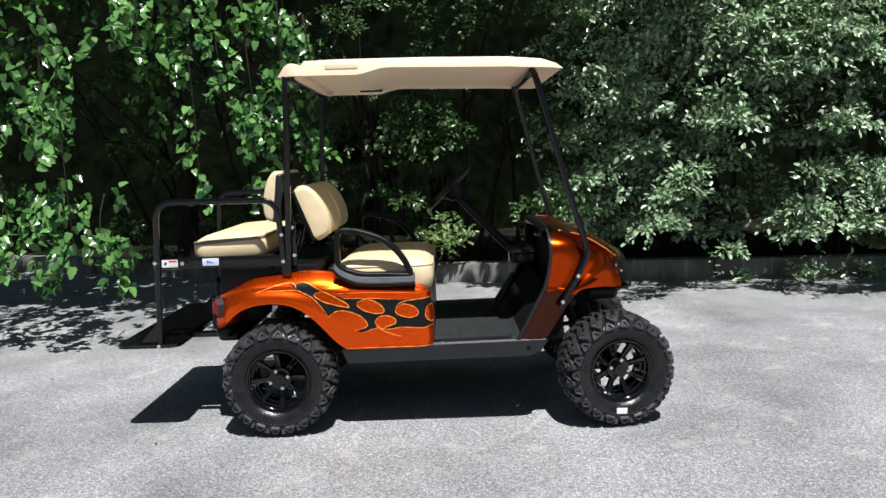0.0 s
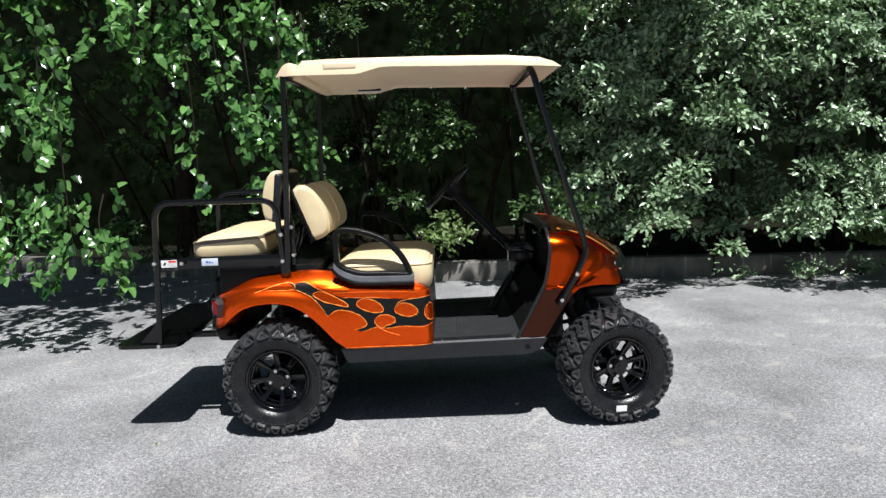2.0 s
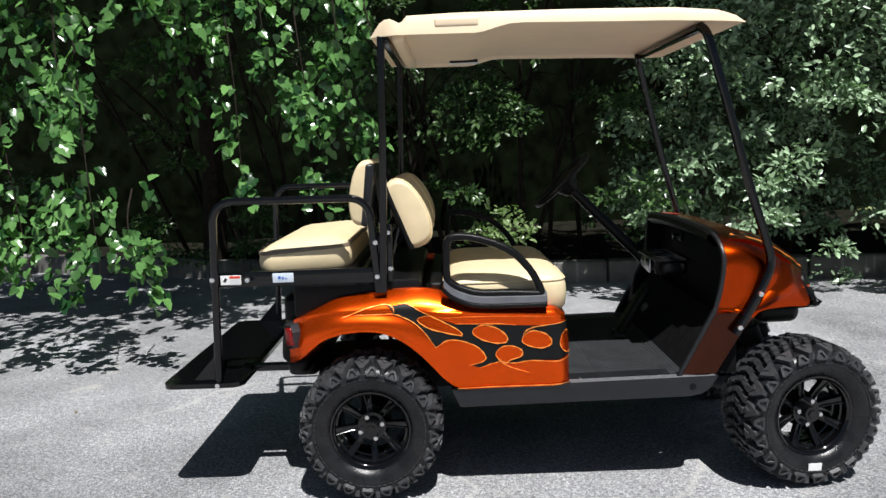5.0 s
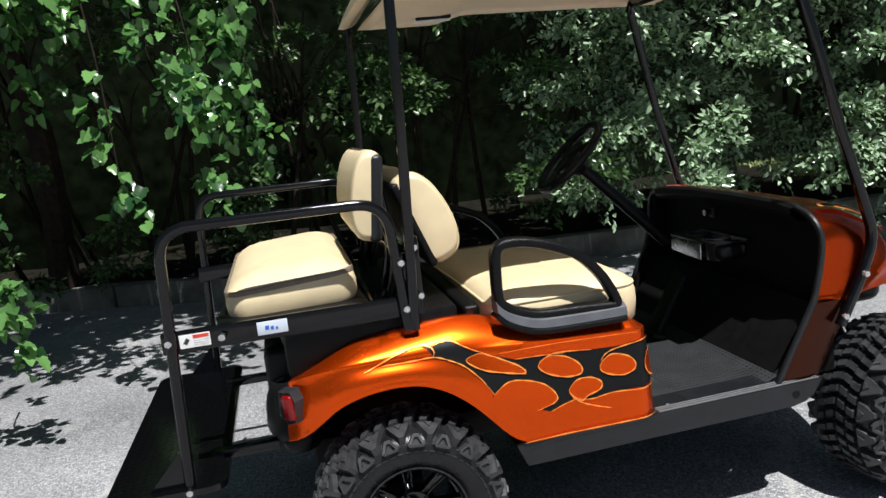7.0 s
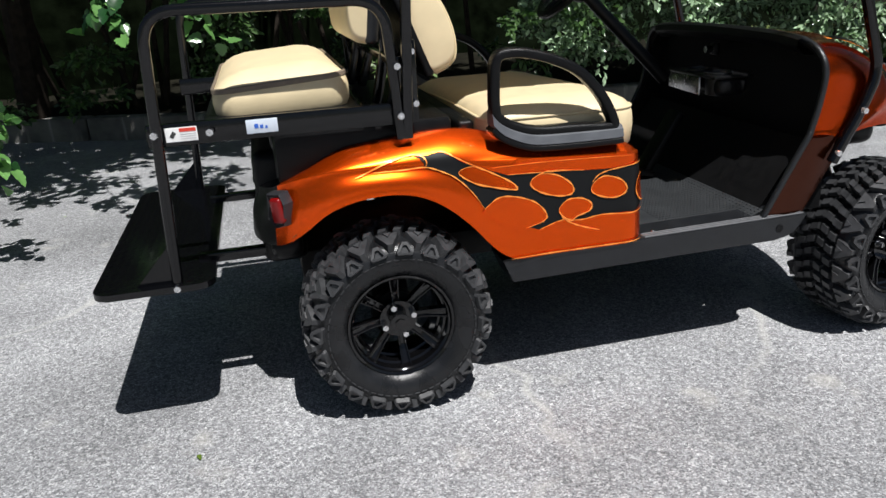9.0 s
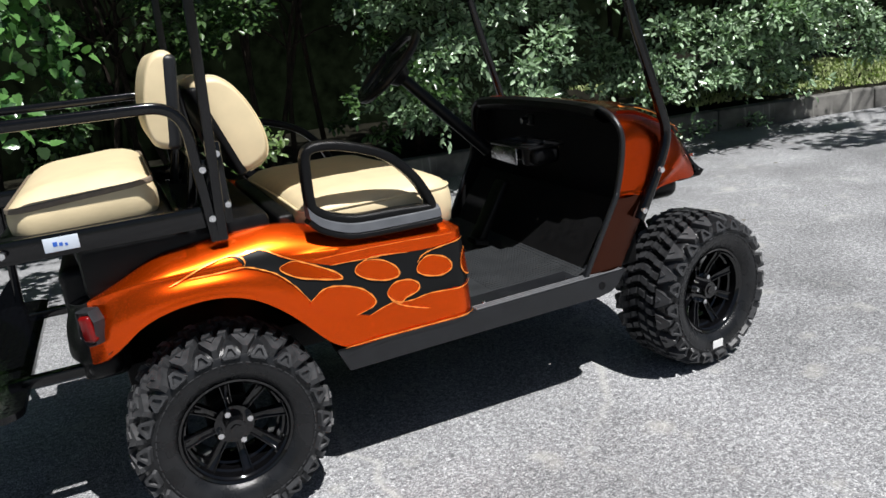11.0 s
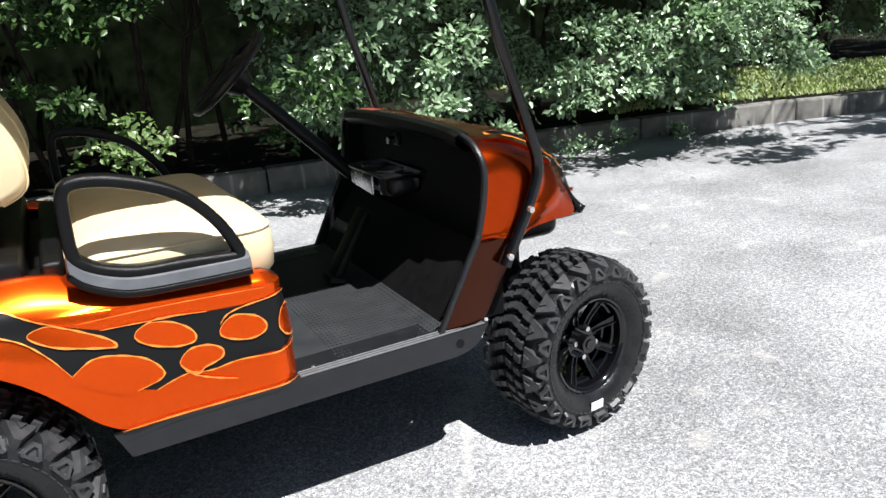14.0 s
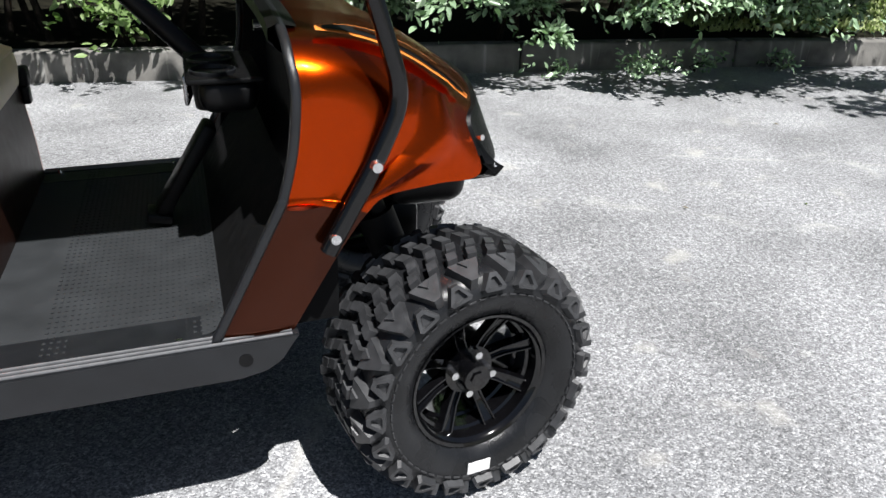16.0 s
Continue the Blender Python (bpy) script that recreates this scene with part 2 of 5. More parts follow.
WHITE = mat("white_sticker_and_lit_lip", (0.75, 0.75, 0.74), 0.5, 0, 0, 40, 0.06)
BLUE_LABEL = mat("pale_blue_label", (0.58, 0.64, 0.72), 0.4, 0, 0, 40, 0.06)
BLUE = mat("blue_print", (0.03, 0.12, 0.5), 0.5)
RED_PRINT = mat("red_print", (0.6, 0.05, 0.03), 0.5)
BLACK_PRINT = mat("black_print", (0.03, 0.03, 0.03), 0.5)
GREY_PRINT = mat("faded_grey_print", (0.50, 0.50, 0.50), 0.5)
ASPHALT = mat_asphalt()
CONCRETE = mat_kerb()
SOIL = mat("shade_dark_soil_and_litter", (0.010, 0.0095, 0.006), 0.95, 0, 0, 9, 0.6, 1.0, 40, spec=0.1)
GRASS = mat_leaf("lawn_grass", (0.26, 0.31, 0.12), (0.46, 0.52, 0.25), 0.6, 0.25)
BARK = mat("grey_brown_bark", (0.022, 0.017, 0.013), 0.9, 0, 0, 20, 0.5, 1.0, 60, spec=0.15)
# sunlit hedge leaf, its pale end standing in for glints
HEDGE_LEAF = mat_leaf("glint_grey_green_leaf", (0.03, 0.06, 0.022), (0.42, 0.58, 0.37), 0.22, 0.12)
# darker copy of the hedge leaf, colouring in the shade on some shrubs
SHADE_LEAF = mat_leaf("shade_darkened_leaf", (0.016, 0.042, 0.012), (0.085, 0.155, 0.05), 0.30, 0.2)
TREE_LEAF = mat_leaf("bright_green_leaf", (0.014, 0.054, 0.017), (0.155, 0.33, 0.095), 0.20, 0.20)
BUSH_LEAF = mat_leaf("pale_bush_leaf", (0.10, 0.17, 0.05), (0.30, 0.40, 0.18), 0.35, 0.3)
VINE_LEAF = mat_leaf("yellow_green_leaf", (0.09, 0.16, 0.02), (0.20, 0.27, 0.05), 0.4, 0.4)
DRY_LEAF = mat_leaf("dry_leaf", (0.06, 0.04, 0.018), (0.20, 0.15, 0.06), 0.6, 0.2)
# shade behind the hedge, put into a near-black colour
DEEP_SHADE = mat("near_black_shade", (0.004, 0.006, 0.003), 0.95, 0, 0, 6, 0.6, 1.0, 30, spec=0.0)


# ---- mesh helpers ----
def part(name, bm, material, parent=None, label="", smooth=True, sharp=35):
    me = bpy.data.meshes.new(name)
    bmesh.ops.recalc_face_normals(bm, faces=bm.faces)
    bm.to_mesh(me)
    bm.free()
    me.materials.append(material)
    if smooth:
        me.shade_smooth()
        me.set_sharp_from_angle(angle=radians(sharp))
    ob = new(name, me)
    if parent:
        ob.parent = parent
    if label:
        ob["label"] = label
    return ob


def empty(name, place=(0, 0, 0), parent=None):
    ob = new(name)
    ob.empty_display_size = 0.1
    ob.location = place
    if parent:
        ob.parent = parent
    return ob


def box(bm, c, s, bevel=0.004, seg=2, turn=None):
    r = bmesh.ops.create_cube(bm, size=1)
    vs = r["verts"]
    m = Matrix.Translation(c) @ (turn or Matrix.Identity(4)) @ Matrix.Diagonal((*s, 1))
    bmesh.ops.transform(bm, matrix=m, verts=vs)
    if bevel:
        es = list({e for v in vs for e in v.link_edges})
        bmesh.ops.bevel(bm, geom=es, offset=min(bevel, min(s) * 0.49), segments=seg, affect="EDGES", profile=0.5)
    return bm


def rbox(c, s, bevel=0.004, seg=2, turn=None):
    return box(bmesh.new(), c, s, bevel, seg, turn)


def sweep(bm, pts, prof, closed=False, up=Vector((0, 1, 0)), caps=True):
    """Sweeps a closed profile [(a, b)] along points; a lies along up, b across."""
    pts = [Vector(p) for p in pts]
    n = len(pts)
    rings = []
    for i, p in enumerate(pts):
        if closed:
            t = (pts[(i + 1) % n] - pts[i - 1]).normalized()
        else:
            t = (pts[min(i + 1, n - 1)] - pts[max(i - 1, 0)]).normalized()
        u = (up - t * up.dot(t)).normalized()
        w = t.cross(u)
        rings.append([bm.verts.new(p + u * a + w * b) for a, b in prof])
    m = len(prof)
    for i in range(n if closed else n - 1):
        a, b = rings[i], rings[(i + 1) % n]
        for k in range(m):
            bm.faces.new((a[k], a[(k + 1) % m], b[(k + 1) % m], b[k]))
    if caps and not closed:
        bm.faces.new(rings[0])
        bm.faces.new(rings[-1][::-1])
    return bm


def circle(r, n=12):
    return [(r * math.cos(2 * math.pi * k / n), r * math.sin(2 * math.pi * k / n)) for k in range(n)]


def rrect(w, h, r, n=3):
    out = []
    for cx, cy, a0 in ((w / 2 - r, h / 2 - r, 0), (-w / 2 + r, h / 2 - r, 90), (-w / 2 + r, -h / 2 + r, 180), (w / 2 - r, -h / 2 + r, 270)):
        for k in range(n + 1):
            a = radians(a0 + 90 * k / n)
            out.append((cx + r * math.cos(a), cy + r * math.sin(a)))
    return out


def spline(pts, per=8, closed=False):
    """Catmull-Rom through points."""
    P = [Vector(p) for p in pts]
    n = len(P)
    out = []
    for i in range(n if closed else n - 1):
        p0 = P[(i - 1) % n] if closed or i > 0 else P[0]
        p1, p2 = P[i], P[(i + 1) % n]
        p3 = P[(i + 2) % n] if closed or i + 2 < n else P[-1]
        for k in range(per):
            t = k / per
            out.append(0.5 * ((2 * p1) + (p2 - p0) * t + (2 * p0 - 5 * p1 + 4 * p2 - p3) * t * t + (3 * p1 - p0 - 3 * p2 + p3) * t ** 3))
    if not closed:
        out.append(P[-1])
    return out


def bend(pts, r, n=6):
    """A polyline with its corners rounded by radius r."""
    P = [Vector(p) for p in pts]
    out = [P[0]]
    for i in range(1, len(P) - 1):
        a, b, c = P[i - 1], P[i], P[i + 1]
        d1, d2 = (a - b), (c - b)
        k = min(r, d1.length * 0.48, d2.length * 0.48)
        s, e = b + d1.normalized() * k, b + d2.normalized() * k
        for j in range(n + 1):
            t = j / n
            out.append(s * (1 - t) ** 2 + b * 2 * t * (1 - t) + e * t * t)
    out.append(P[-1])
    return out


def cyl(bm, a, b, r, n=16, r2=None):
    a, b = Vector(a), Vector(b)
    d = b - a
    m = Matrix.Translation((a + b) / 2) @ d.to_track_quat("Z", "Y").to_matrix().to_4x4()
    bmesh.ops.create_cone(bm, cap_ends=True, segments=n, radius1=r, radius2=r if r2 is None else r2, depth=d.length, matrix=m)
    return bm


def grid_faces(bm, rows, wrap=False):
    V = [[bm.verts.new(p) for p in r] for r in rows]
    for i in range(len(V) - 1):
        for k in range(len(V[0]) - (0 if wrap else 1)):
            k2 = (k + 1) % len(V[0])
            bm.faces.new((V[i][k], V[i][k2], V[i + 1][k2], V[i + 1][k]))
    return V


def smooth_step(a, b, x):
    t = min(1, max(0, (x - a) / (b - a)))
    return t * t * (3 - 2 * t)


def lerp_table(table, x):
    """Smooth height along a table of (x, value)."""
    xs, vs = [t[0] for t in table], [t[1] for t in table]
    d = 0.045
    return float(np.mean(np.interp([x - d, x - d / 2, x, x + d / 2, x + d], xs, vs)))


# ---- ground and kerb ----
def kerb_y(x):
    return 3.87 - 0.105 * x - 0.28 * min(x, 0.0) - 0.17 * max(0.0, x - 6.3)


gb = bmesh.new()
bmesh.ops.create_grid(gb, x_segments=8, y_segments=8, size=600)
ground = tagged(part("ground", gb, ASPHALT, smooth=False), "worn light grey asphalt car park with pale patches", "pavement", kind="structure")

# kerb blocks along the edge of the car park
kerb = tagged(empty("kerb", (0, 3, 0)), "weathered grey concrete kerb stones below the hedge", "kerb", kind="structure")
rk = random.Random(4)
kx = -9.0
while kx < 14:
    ln = 1.8
    x0, x1 = kx + 0.006, kx + ln - 0.006
    y0, y1 = kerb_y(x0), kerb_y(x1)
    ang = math.degrees(math.atan2(y1 - y0, x1 - x0))
    bm = rbox((0, 0, 0), (math.hypot(x1 - x0, y1 - y0), 0.17, 0.32), 0.02, 3)
    ob = part("kerb_stone", bm, CONCRETE, kerb)
    ob.matrix_parent_inverse = Matrix.Translation((0, -3, 0))
    ob.matrix_basis = pose((x0 + x1) / 2, (y0 + y1) / 2 + 0.085, 0.045 + rk.uniform(-0.006, 0.006), 0, 0, ang)
    kx += ln

# bank of soil behind the kerb, coloured near-black for the hedge's shade
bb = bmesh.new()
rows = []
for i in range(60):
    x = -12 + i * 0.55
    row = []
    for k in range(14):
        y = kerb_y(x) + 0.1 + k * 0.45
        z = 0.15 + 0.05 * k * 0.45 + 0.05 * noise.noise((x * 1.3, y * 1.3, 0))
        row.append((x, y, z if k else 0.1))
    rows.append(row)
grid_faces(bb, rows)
tagged(part("bank", bb, SOIL), "soil with leaf litter, coloured near-black for the shade under the hedge", "soil", kind="structure")

# ---- golf cart ----
cart = tagged(empty("golf_cart", (0.83, 0, 0)), "lifted metallic orange golf cart with black flames, tan seats and roof", "golf cart")
HOME = Matrix.Translation((-0.83, 0, 0))


def cpart(name, bm, material, parent=None, label="", smooth=True, sharp=35):
    ob = part(name, bm, material, parent or cart, label, smooth, sharp)
    if parent is None or parent is cart:
        ob.matrix_parent_inverse = HOME
    return ob


# rear body shell: plan path round the tail, the side, the front corner and the seat front
HALF = 0.560
CORNER, ROUND = 0.700, 0.064
ARCH = [(-0.36, 0.522), (-0.285, 0.524), (-0.250, 0.538), (-0.225, 0.575), (-0.190, 0.615), (-0.135, 0.648), (-0.063, 0.662), (0.02, 0.664), (0.08, 0.652),
        (0.125, 0.630), (0.165, 0.602), (0.205, 0.566), (0.245, 0.522), (0.285, 0.472), (0.322, 0.424), (0.80, 0.424)]
CREASE = [(-0.36, 0.66), (-0.25, 0.712), (-0.16, 0.735), (0.11, 0.732), (0.34, 0.717), (0.80, 0.690)]
TOP = [(-0.36, 0.685), (-0.29, 0.716), (-0.22, 0.747), (-0.14, 0.777), (0.05, 0.800), (0.20, 0.808), (0.30, 0.790), (0.41, 0.751), (0.51, 0.733), (0.80, 0.719)]
TOPIN = [(-0.36, 0.10), (-0.1, 0.085), (0.15, 0.08), (0.3, 0.08), (0.45, 0.05), (0.80, 0.035)]


def side_out(x, z):
    """How far the side stands out from the plan line at a height."""
    zb, zc, zt = lerp_table(ARCH, x), lerp_table(CREASE, x), lerp_table(TOP, x)
    f = 0.35 + 0.65 * (1 - smooth_step(0.20, 0.50, x))
    if z <= zc:
        u = min(1, max(0, (z - zb) / max(0.01, zc - zb)))
        return 0.024 * f * (1 - u) ** 1.7 + 0.010 * math.sin(math.pi * u) ** 2 * f - 0.006 * u * u * (3 - 2 * u)
    u = min(1, (z - zc) / max(0.01, zt - zc))
    return -0.006 - 0.004 * smooth_step(0.15, 0.40, x) - lerp_table(TOPIN, x) * (0.75 * u ** 1.5 + 0.25 * (1 - math.sqrt(max(0, 1 - u ** 1.8))))


def body_plan():
    out = []
    for k in range(15):
        a = math.pi / 2 * k / 14
        out.append((-0.09 - 0.265 * math.cos(a), -0.30 - (HALF - 0.30) * math.sin(a), -math.cos(a), -math.sin(a)))
    for k in range(1, 56):
        out.append((-0.09 + (CORNER + 0.09) * k / 55, -HALF, 0, -1))
    for k in range(1, 9):
        a = math.pi / 2 * k / 8
        out.append((CORNER + ROUND * math.sin(a), -HALF + ROUND - ROUND * math.cos(a), math.sin(a), -math.cos(a)))
    for k in range(1, 9):
        out.append((CORNER + ROUND, (-HALF + ROUND) * (1 - k / 8), 1, 0))
    return out


def rear_body(sign, first, last):
    bm = bmesh.new()
    rows = []
    for px, py, nx, ny in body_plan()[first:last + 1]:
        xs = px
        zb, zc, zt = lerp_table(ARCH, xs), lerp_table(CREASE, xs), lerp_table(TOP, xs)
        col = []
        o0 = side_out(xs, zb)
        for o, z in ((-0.10, zb + 0.022), (-0.03, zb + 0.004), (o0 - 0.012, zb - 0.003), (o0 - 0.003, zb)):
            col.append((o, z))
        for k in range(1, 13):
            z = zb + (zc - zb) * k / 12
            col.append((side_out(xs, z), z))
        st = 0.004 * smooth_step(0.15, 0.40, xs)
        col.append((side_out(xs, zc) - st, zc + 0.002))
        for k in range(1, 13):
            a = math.pi / 2 * k / 12
            z = zc + 0.002 + (zt - zc - 0.002) * math.sin(a)
            col.append((side_out(xs, z) - st, z))
        e = col[-1]
        col.append((e[0] - 0.015, e[1] - 0.001))
        fl = smooth_step(0.25, 0.40, xs)
        col.append((e[0] - 0.04 - 0.06 * fl, e[1] - 0.02 + 0.016 * fl))
        rows.append([(px + nx * o, sign * (py + ny * o), z) for o, z in col])
    grid_faces(bm, rows)
    return bm


for sign in (1, -1):
    cpart("rear_body", rear_body(sign, 6, 77), ORANGE, label="metallic orange rear body with flared wheel arch", sharp=60)
    cpart("tail_corner", rear_body(sign, 0, 6), BLACK_PLASTIC, label="black plastic corner of the tail", sharp=60)
    cpart("seat_front_panel", rear_body(sign, 77, 85), SEAT_PANEL, label="dark panel below the front seat, browned for reflected orange", sharp=60)


def on_side(x, z, lift):
    a = max(0.0, x - CORNER) / ROUND
    out = side_out(min(x, CORNER + ROUND), z) + lift
    return (min(x, CORNER) + (ROUND + out) * math.sin(a), -(HALF - ROUND) - (ROUND + out) * math.cos(a), z)


def decal(name, outline, material, lift, label=""):
    """A painted shape laid on the curved side."""
    from mathutils.geometry import delaunay_2d_cdt
    pts = [Vector((p[0], p[1])) for p in outline]
    n = len(pts)
    xs, zs = [p.x for p in pts], [p.y for p in pts]

    def inside(q):
        c = False
        for i in range(n):
            a, b = pts[i], pts[i - 1]
            if (a.y > q.y) != (b.y > q.y) and q.x < (b.x - a.x) * (q.y - a.y) / (b.y - a.y) + a.x:
                c = not c
        return c
    step = 0.012
    extra = []
    gx = min(xs)
    while gx < max(xs):
        gz = min(zs)
        while gz < max(zs):
            q = Vector((gx, gz))
            if inside(q):
                extra.append(q)
            gz += step
        gx += step
    vs, _, fs, _, _, _ = delaunay_2d_cdt(pts + extra, [(i, (i + 1) % n) for i in range(n)], [], 0, 1e-6)
    bm = bmesh.new()
    V = [bm.verts.new(on_side(v.x, v.y, lift)) for v in vs]
    for f in fs:
        c = sum((vs[i] for i in f), Vector((0, 0))) / len(f)
        if inside(c):
            bm.faces.new([V[i] for i in f])
    ob = cpart(name, bm, material, None, label, sharp=80)
    return ob


def stroke_path(pts, w):
    P = [Vector(p) for p in pts]
    L, R = [], []
    for i, p in enumerate(P):
        t = (P[min(i + 1, len(P) - 1)] - P[max(i - 1, 0)]).normalized()
        k = w * min(1, 0.25 + 4 * min(i, len(P) - 1 - i) / len(P)) * (0.8 + 0.3 * math.sin(i * 1.3))
        L.append((p.x - t.y * k, p.y + t.x * k))
        R.append((p.x + t.y * k, p.y - t.x * k))
    return L + R[::-1]


def curve(pts, per=6, closed=False):
    return [(p.x, p.y) for p in spline([(x, z, 0) for x, z in pts], per, closed=closed)]


# black flame: upper edge from the tail to the front corner, then the lower edge back
band = (curve([(0.072, 0.755), (0.105, 0.752), (0.150, 0.757), (0.180, 0.744), (0.215, 0.722), (0.262, 0.701)])
        + [(0.335, 0.675), (0.418, 0.672), (0.490, 0.668), (0.571, 0.662), (0.65, 0.658), (0.735, 0.664), (0.785, 0.664)]
        + [(0.785, 0.538), (0.721, 0.522), (0.622, 0.528), (0.560, 0.520), (0.524, 0.520), (0.504, 0.528), (0.468, 0.521), (0.424, 0.506), (0.38, 0.522), (0.33, 0.55)]
        + curve([(0.262, 0.590), (0.228, 0.640), (0.189, 0.681), (0.150, 0.704), (0.104, 0.721)])
        + curve([(0.100, 0.735), (0.090, 0.748)], 3))
decal("flame_graphic", band, GRAPHIC, 0.0025, "black tribal flame graphic")
TONGUES = [[(0.194, 0.698), (0.231, 0.711), (0.266, 0.699), (0.301, 0.681), (0.345, 0.655), (0.362, 0.636), (0.350, 0.633), (0.296, 0.646), (0.236, 0.666)],
           [(0.401, 0.645), (0.431, 0.667), (0.485, 0.658), (0.524, 0.630), (0.531, 0.607), (0.515, 0.598), (0.477, 0.600), (0.425, 0.619)],
           [(0.586, 0.606), (0.600, 0.628), (0.632, 0.640), (0.680, 0.624), (0.698, 0.598), (0.685, 0.580), (0.649, 0.574), (0.602, 0.588)],
           [(0.486, 0.550), (0.497, 0.574), (0.522, 0.586), (0.561, 0.582), (0.586, 0.564), (0.579, 0.544), (0.541, 0.532), (0.520, 0.521)],
           [(0.728, 0.590), (0.742, 0.622), (0.770, 0.632), (0.792, 0.61), (0.792, 0.56), (0.765, 0.548), (0.738, 0.562)]]
for shape in TONGUES:
    edge = curve(shape, 5, True)
    decal("flame_tongue", edge, ORANGE, 0.0045, "orange flame tongue")
    decal("flame_outline", stroke_path(edge[3:] + edge[:4], 0.0026), STROKE, 0.0065, "pale orange airbrushed outline")
# the broad tongue that runs into the body colour below
crest = curve([(0.262, 0.592), (0.305, 0.616), (0.356, 0.612), (0.415, 0.588), (0.447, 0.550), (0.440, 0.530), (0.400, 0.519)], 5)
decal("flame_tongue", crest + [(0.375, 0.510), (0.32, 0.535), (0.256, 0.580)], ORANGE, 0.0045, "orange flame tongue")
for pts, w in (([(0.262, 0.592), (0.305, 0.616), (0.356, 0.612), (0.415, 0.588), (0.447, 0.550), (0.436, 0.530), (0.384, 0.517)], 0.0024),
               ([(0.405, 0.655), (0.440, 0.670), (0.473, 0.673), (0.565, 0.664)], 0.0020), ([(0.590, 0.625), (0.610, 0.645), (0.650, 0.656), (0.735, 0.665), (0.785, 0.666)], 0.0022),
               ([(0.487, 0.552), (0.500, 0.530), (0.530, 0.510), (0.570, 0.494), (0.612, 0.481)], 0.0024), ([(0.520, 0.523), (0.560, 0.520), (0.622, 0.527), (0.721, 0.521), (0.785, 0.537)], 0.0020),
               ([(0.424, 0.506), (0.468, 0.520), (0.504, 0.527), (0.530, 0.522)], 0.0016), ([(0.335, 0.676), (0.418, 0.673), (0.490, 0.669)], 0.0014),
               ([(0.262, 0.590), (0.228, 0.642), (0.189, 0.683), (0.150, 0.706), (0.104, 0.723), (0.045, 0.723), (-0.04, 0.724)], 0.0018),
               ([(-0.09, 0.716), (-0.067, 0.722), (0.003, 0.746), (0.073, 0.758), (0.100, 0.750), (0.108, 0.736), (0.104, 0.724)], 0.0020),
               ([(0.125, 0.759), (0.160, 0.757), (0.190, 0.740), (0.225, 0.720), (0.262, 0.703)], 0.0016),
               # the first line here paints a highlight along the body crease
               ([(0.290, 0.700), (0.436, 0.701), (0.580, 0.697), (0.715, 0.691)], 0.0009), ([(0.335, 0.431), (0.48, 0.431), (0.62, 0.431), (0.72, 0.431), (0.785, 0.431)], 0.0022)):
    decal("flame_outline", stroke_path(curve(pts, 7), w), STROKE, 0.0055, "pale orange airbrushed line, also drawn as the crease highlight")

# wheel wells, chassis, rear black panel
for s in (-1, 1):
    bm = bmesh.new()
    rows = []
    for k in range(25):
        x = -0.27 + 0.60 * k / 24
        z = lerp_table(ARCH, x) + 0.022
        rows.append([(x, s * 0.53, z), (x, s * 0.40, z), (x, s * 0.26, z + 0.02)])
    grid_faces(bm, rows)
    cpart("wheel_well", bm, DARK_METAL)
cpart("chassis_frame", box(rbox((0.6, 0, 0.375), (1.7, 0.5, 0.09), 0.01), (0.0, 0, 0.30), (0.12, 0.80, 0.12), 0.02), DARK_METAL)
cpart("rear_panel", rbox((-0.290, 0, 0.60), (0.13, 0.72, 0.34), 0.03, 3), BLACK_PLASTIC, label="black plastic tail panel")
for s in (-1, 1):
    cpart("bumper", rbox((-0.285, s * 0.34, 0.508), (0.09, 0.26, 0.07), 0.03, 3), BLACK_PLASTIC, label="black rear bumper")
cpart("seat_pod", rbox((0.22, 0, 0.70), (0.96, 0.82, 0.12), 0.02), BLACK_PLASTIC, label="black engine cover")
cpart("seat_kit_box", rbox((-0.04, 0, 0.765), (0.50, 0.92, 0.15), 0.02), BLACK_PLASTIC, label="black panel under the rear seat")
# filler block added to keep the gap behind the front seat black
cpart("seat_hinge_panel", rbox((0.265, 0, 0.765), (0.05, 0.80, 0.085), 0.012, 3), BLACK_PLASTIC, label="black filler block behind the front seat")
cpart("seat_base", rbox((0.50, 0, 0.59), (0.40, 0.92, 0.22), 0.01), BLACK_PLASTIC)
for s in (-1, 1):
    t = pose(-0.291, s * 0.508, 0.638, 0, 0, -s * 44)
    bm = bmesh.new()
    outline = [(-0.050, 0.066), (0.020, 0.072), (0.040, 0.030), (0.030, -0.062), (-0.020, -0.078), (-0.056, -0.040)]
    rings = [[bm.verts.new((d, s * a * k, b * k)) for a, b in outline] for d, k in ((0.02, 0.70), (-0.010, 0.67), (-0.014, 0.63), (-0.008, 0.57))]
    for q in range(3):
        for k in range(6):
            bm.faces.new((rings[q][k], rings[q][(k + 1) % 6], rings[q + 1][(k + 1) % 6], rings[q + 1][k]))
    bm.faces.new(rings[-1])
    lamp = cpart("tail_light", bm, LAMP_GREY, label="red tail light in a dark grey housing", sharp=25)
    lamp.matrix_basis = t
    part("lens", rbox((-0.010, 0, 0.000), (0.026, 0.040, 0.072), 0.010, 3, pose(0, 0, 0, s * 6, 0, 0)), RED_LENS, lamp, "red lens")

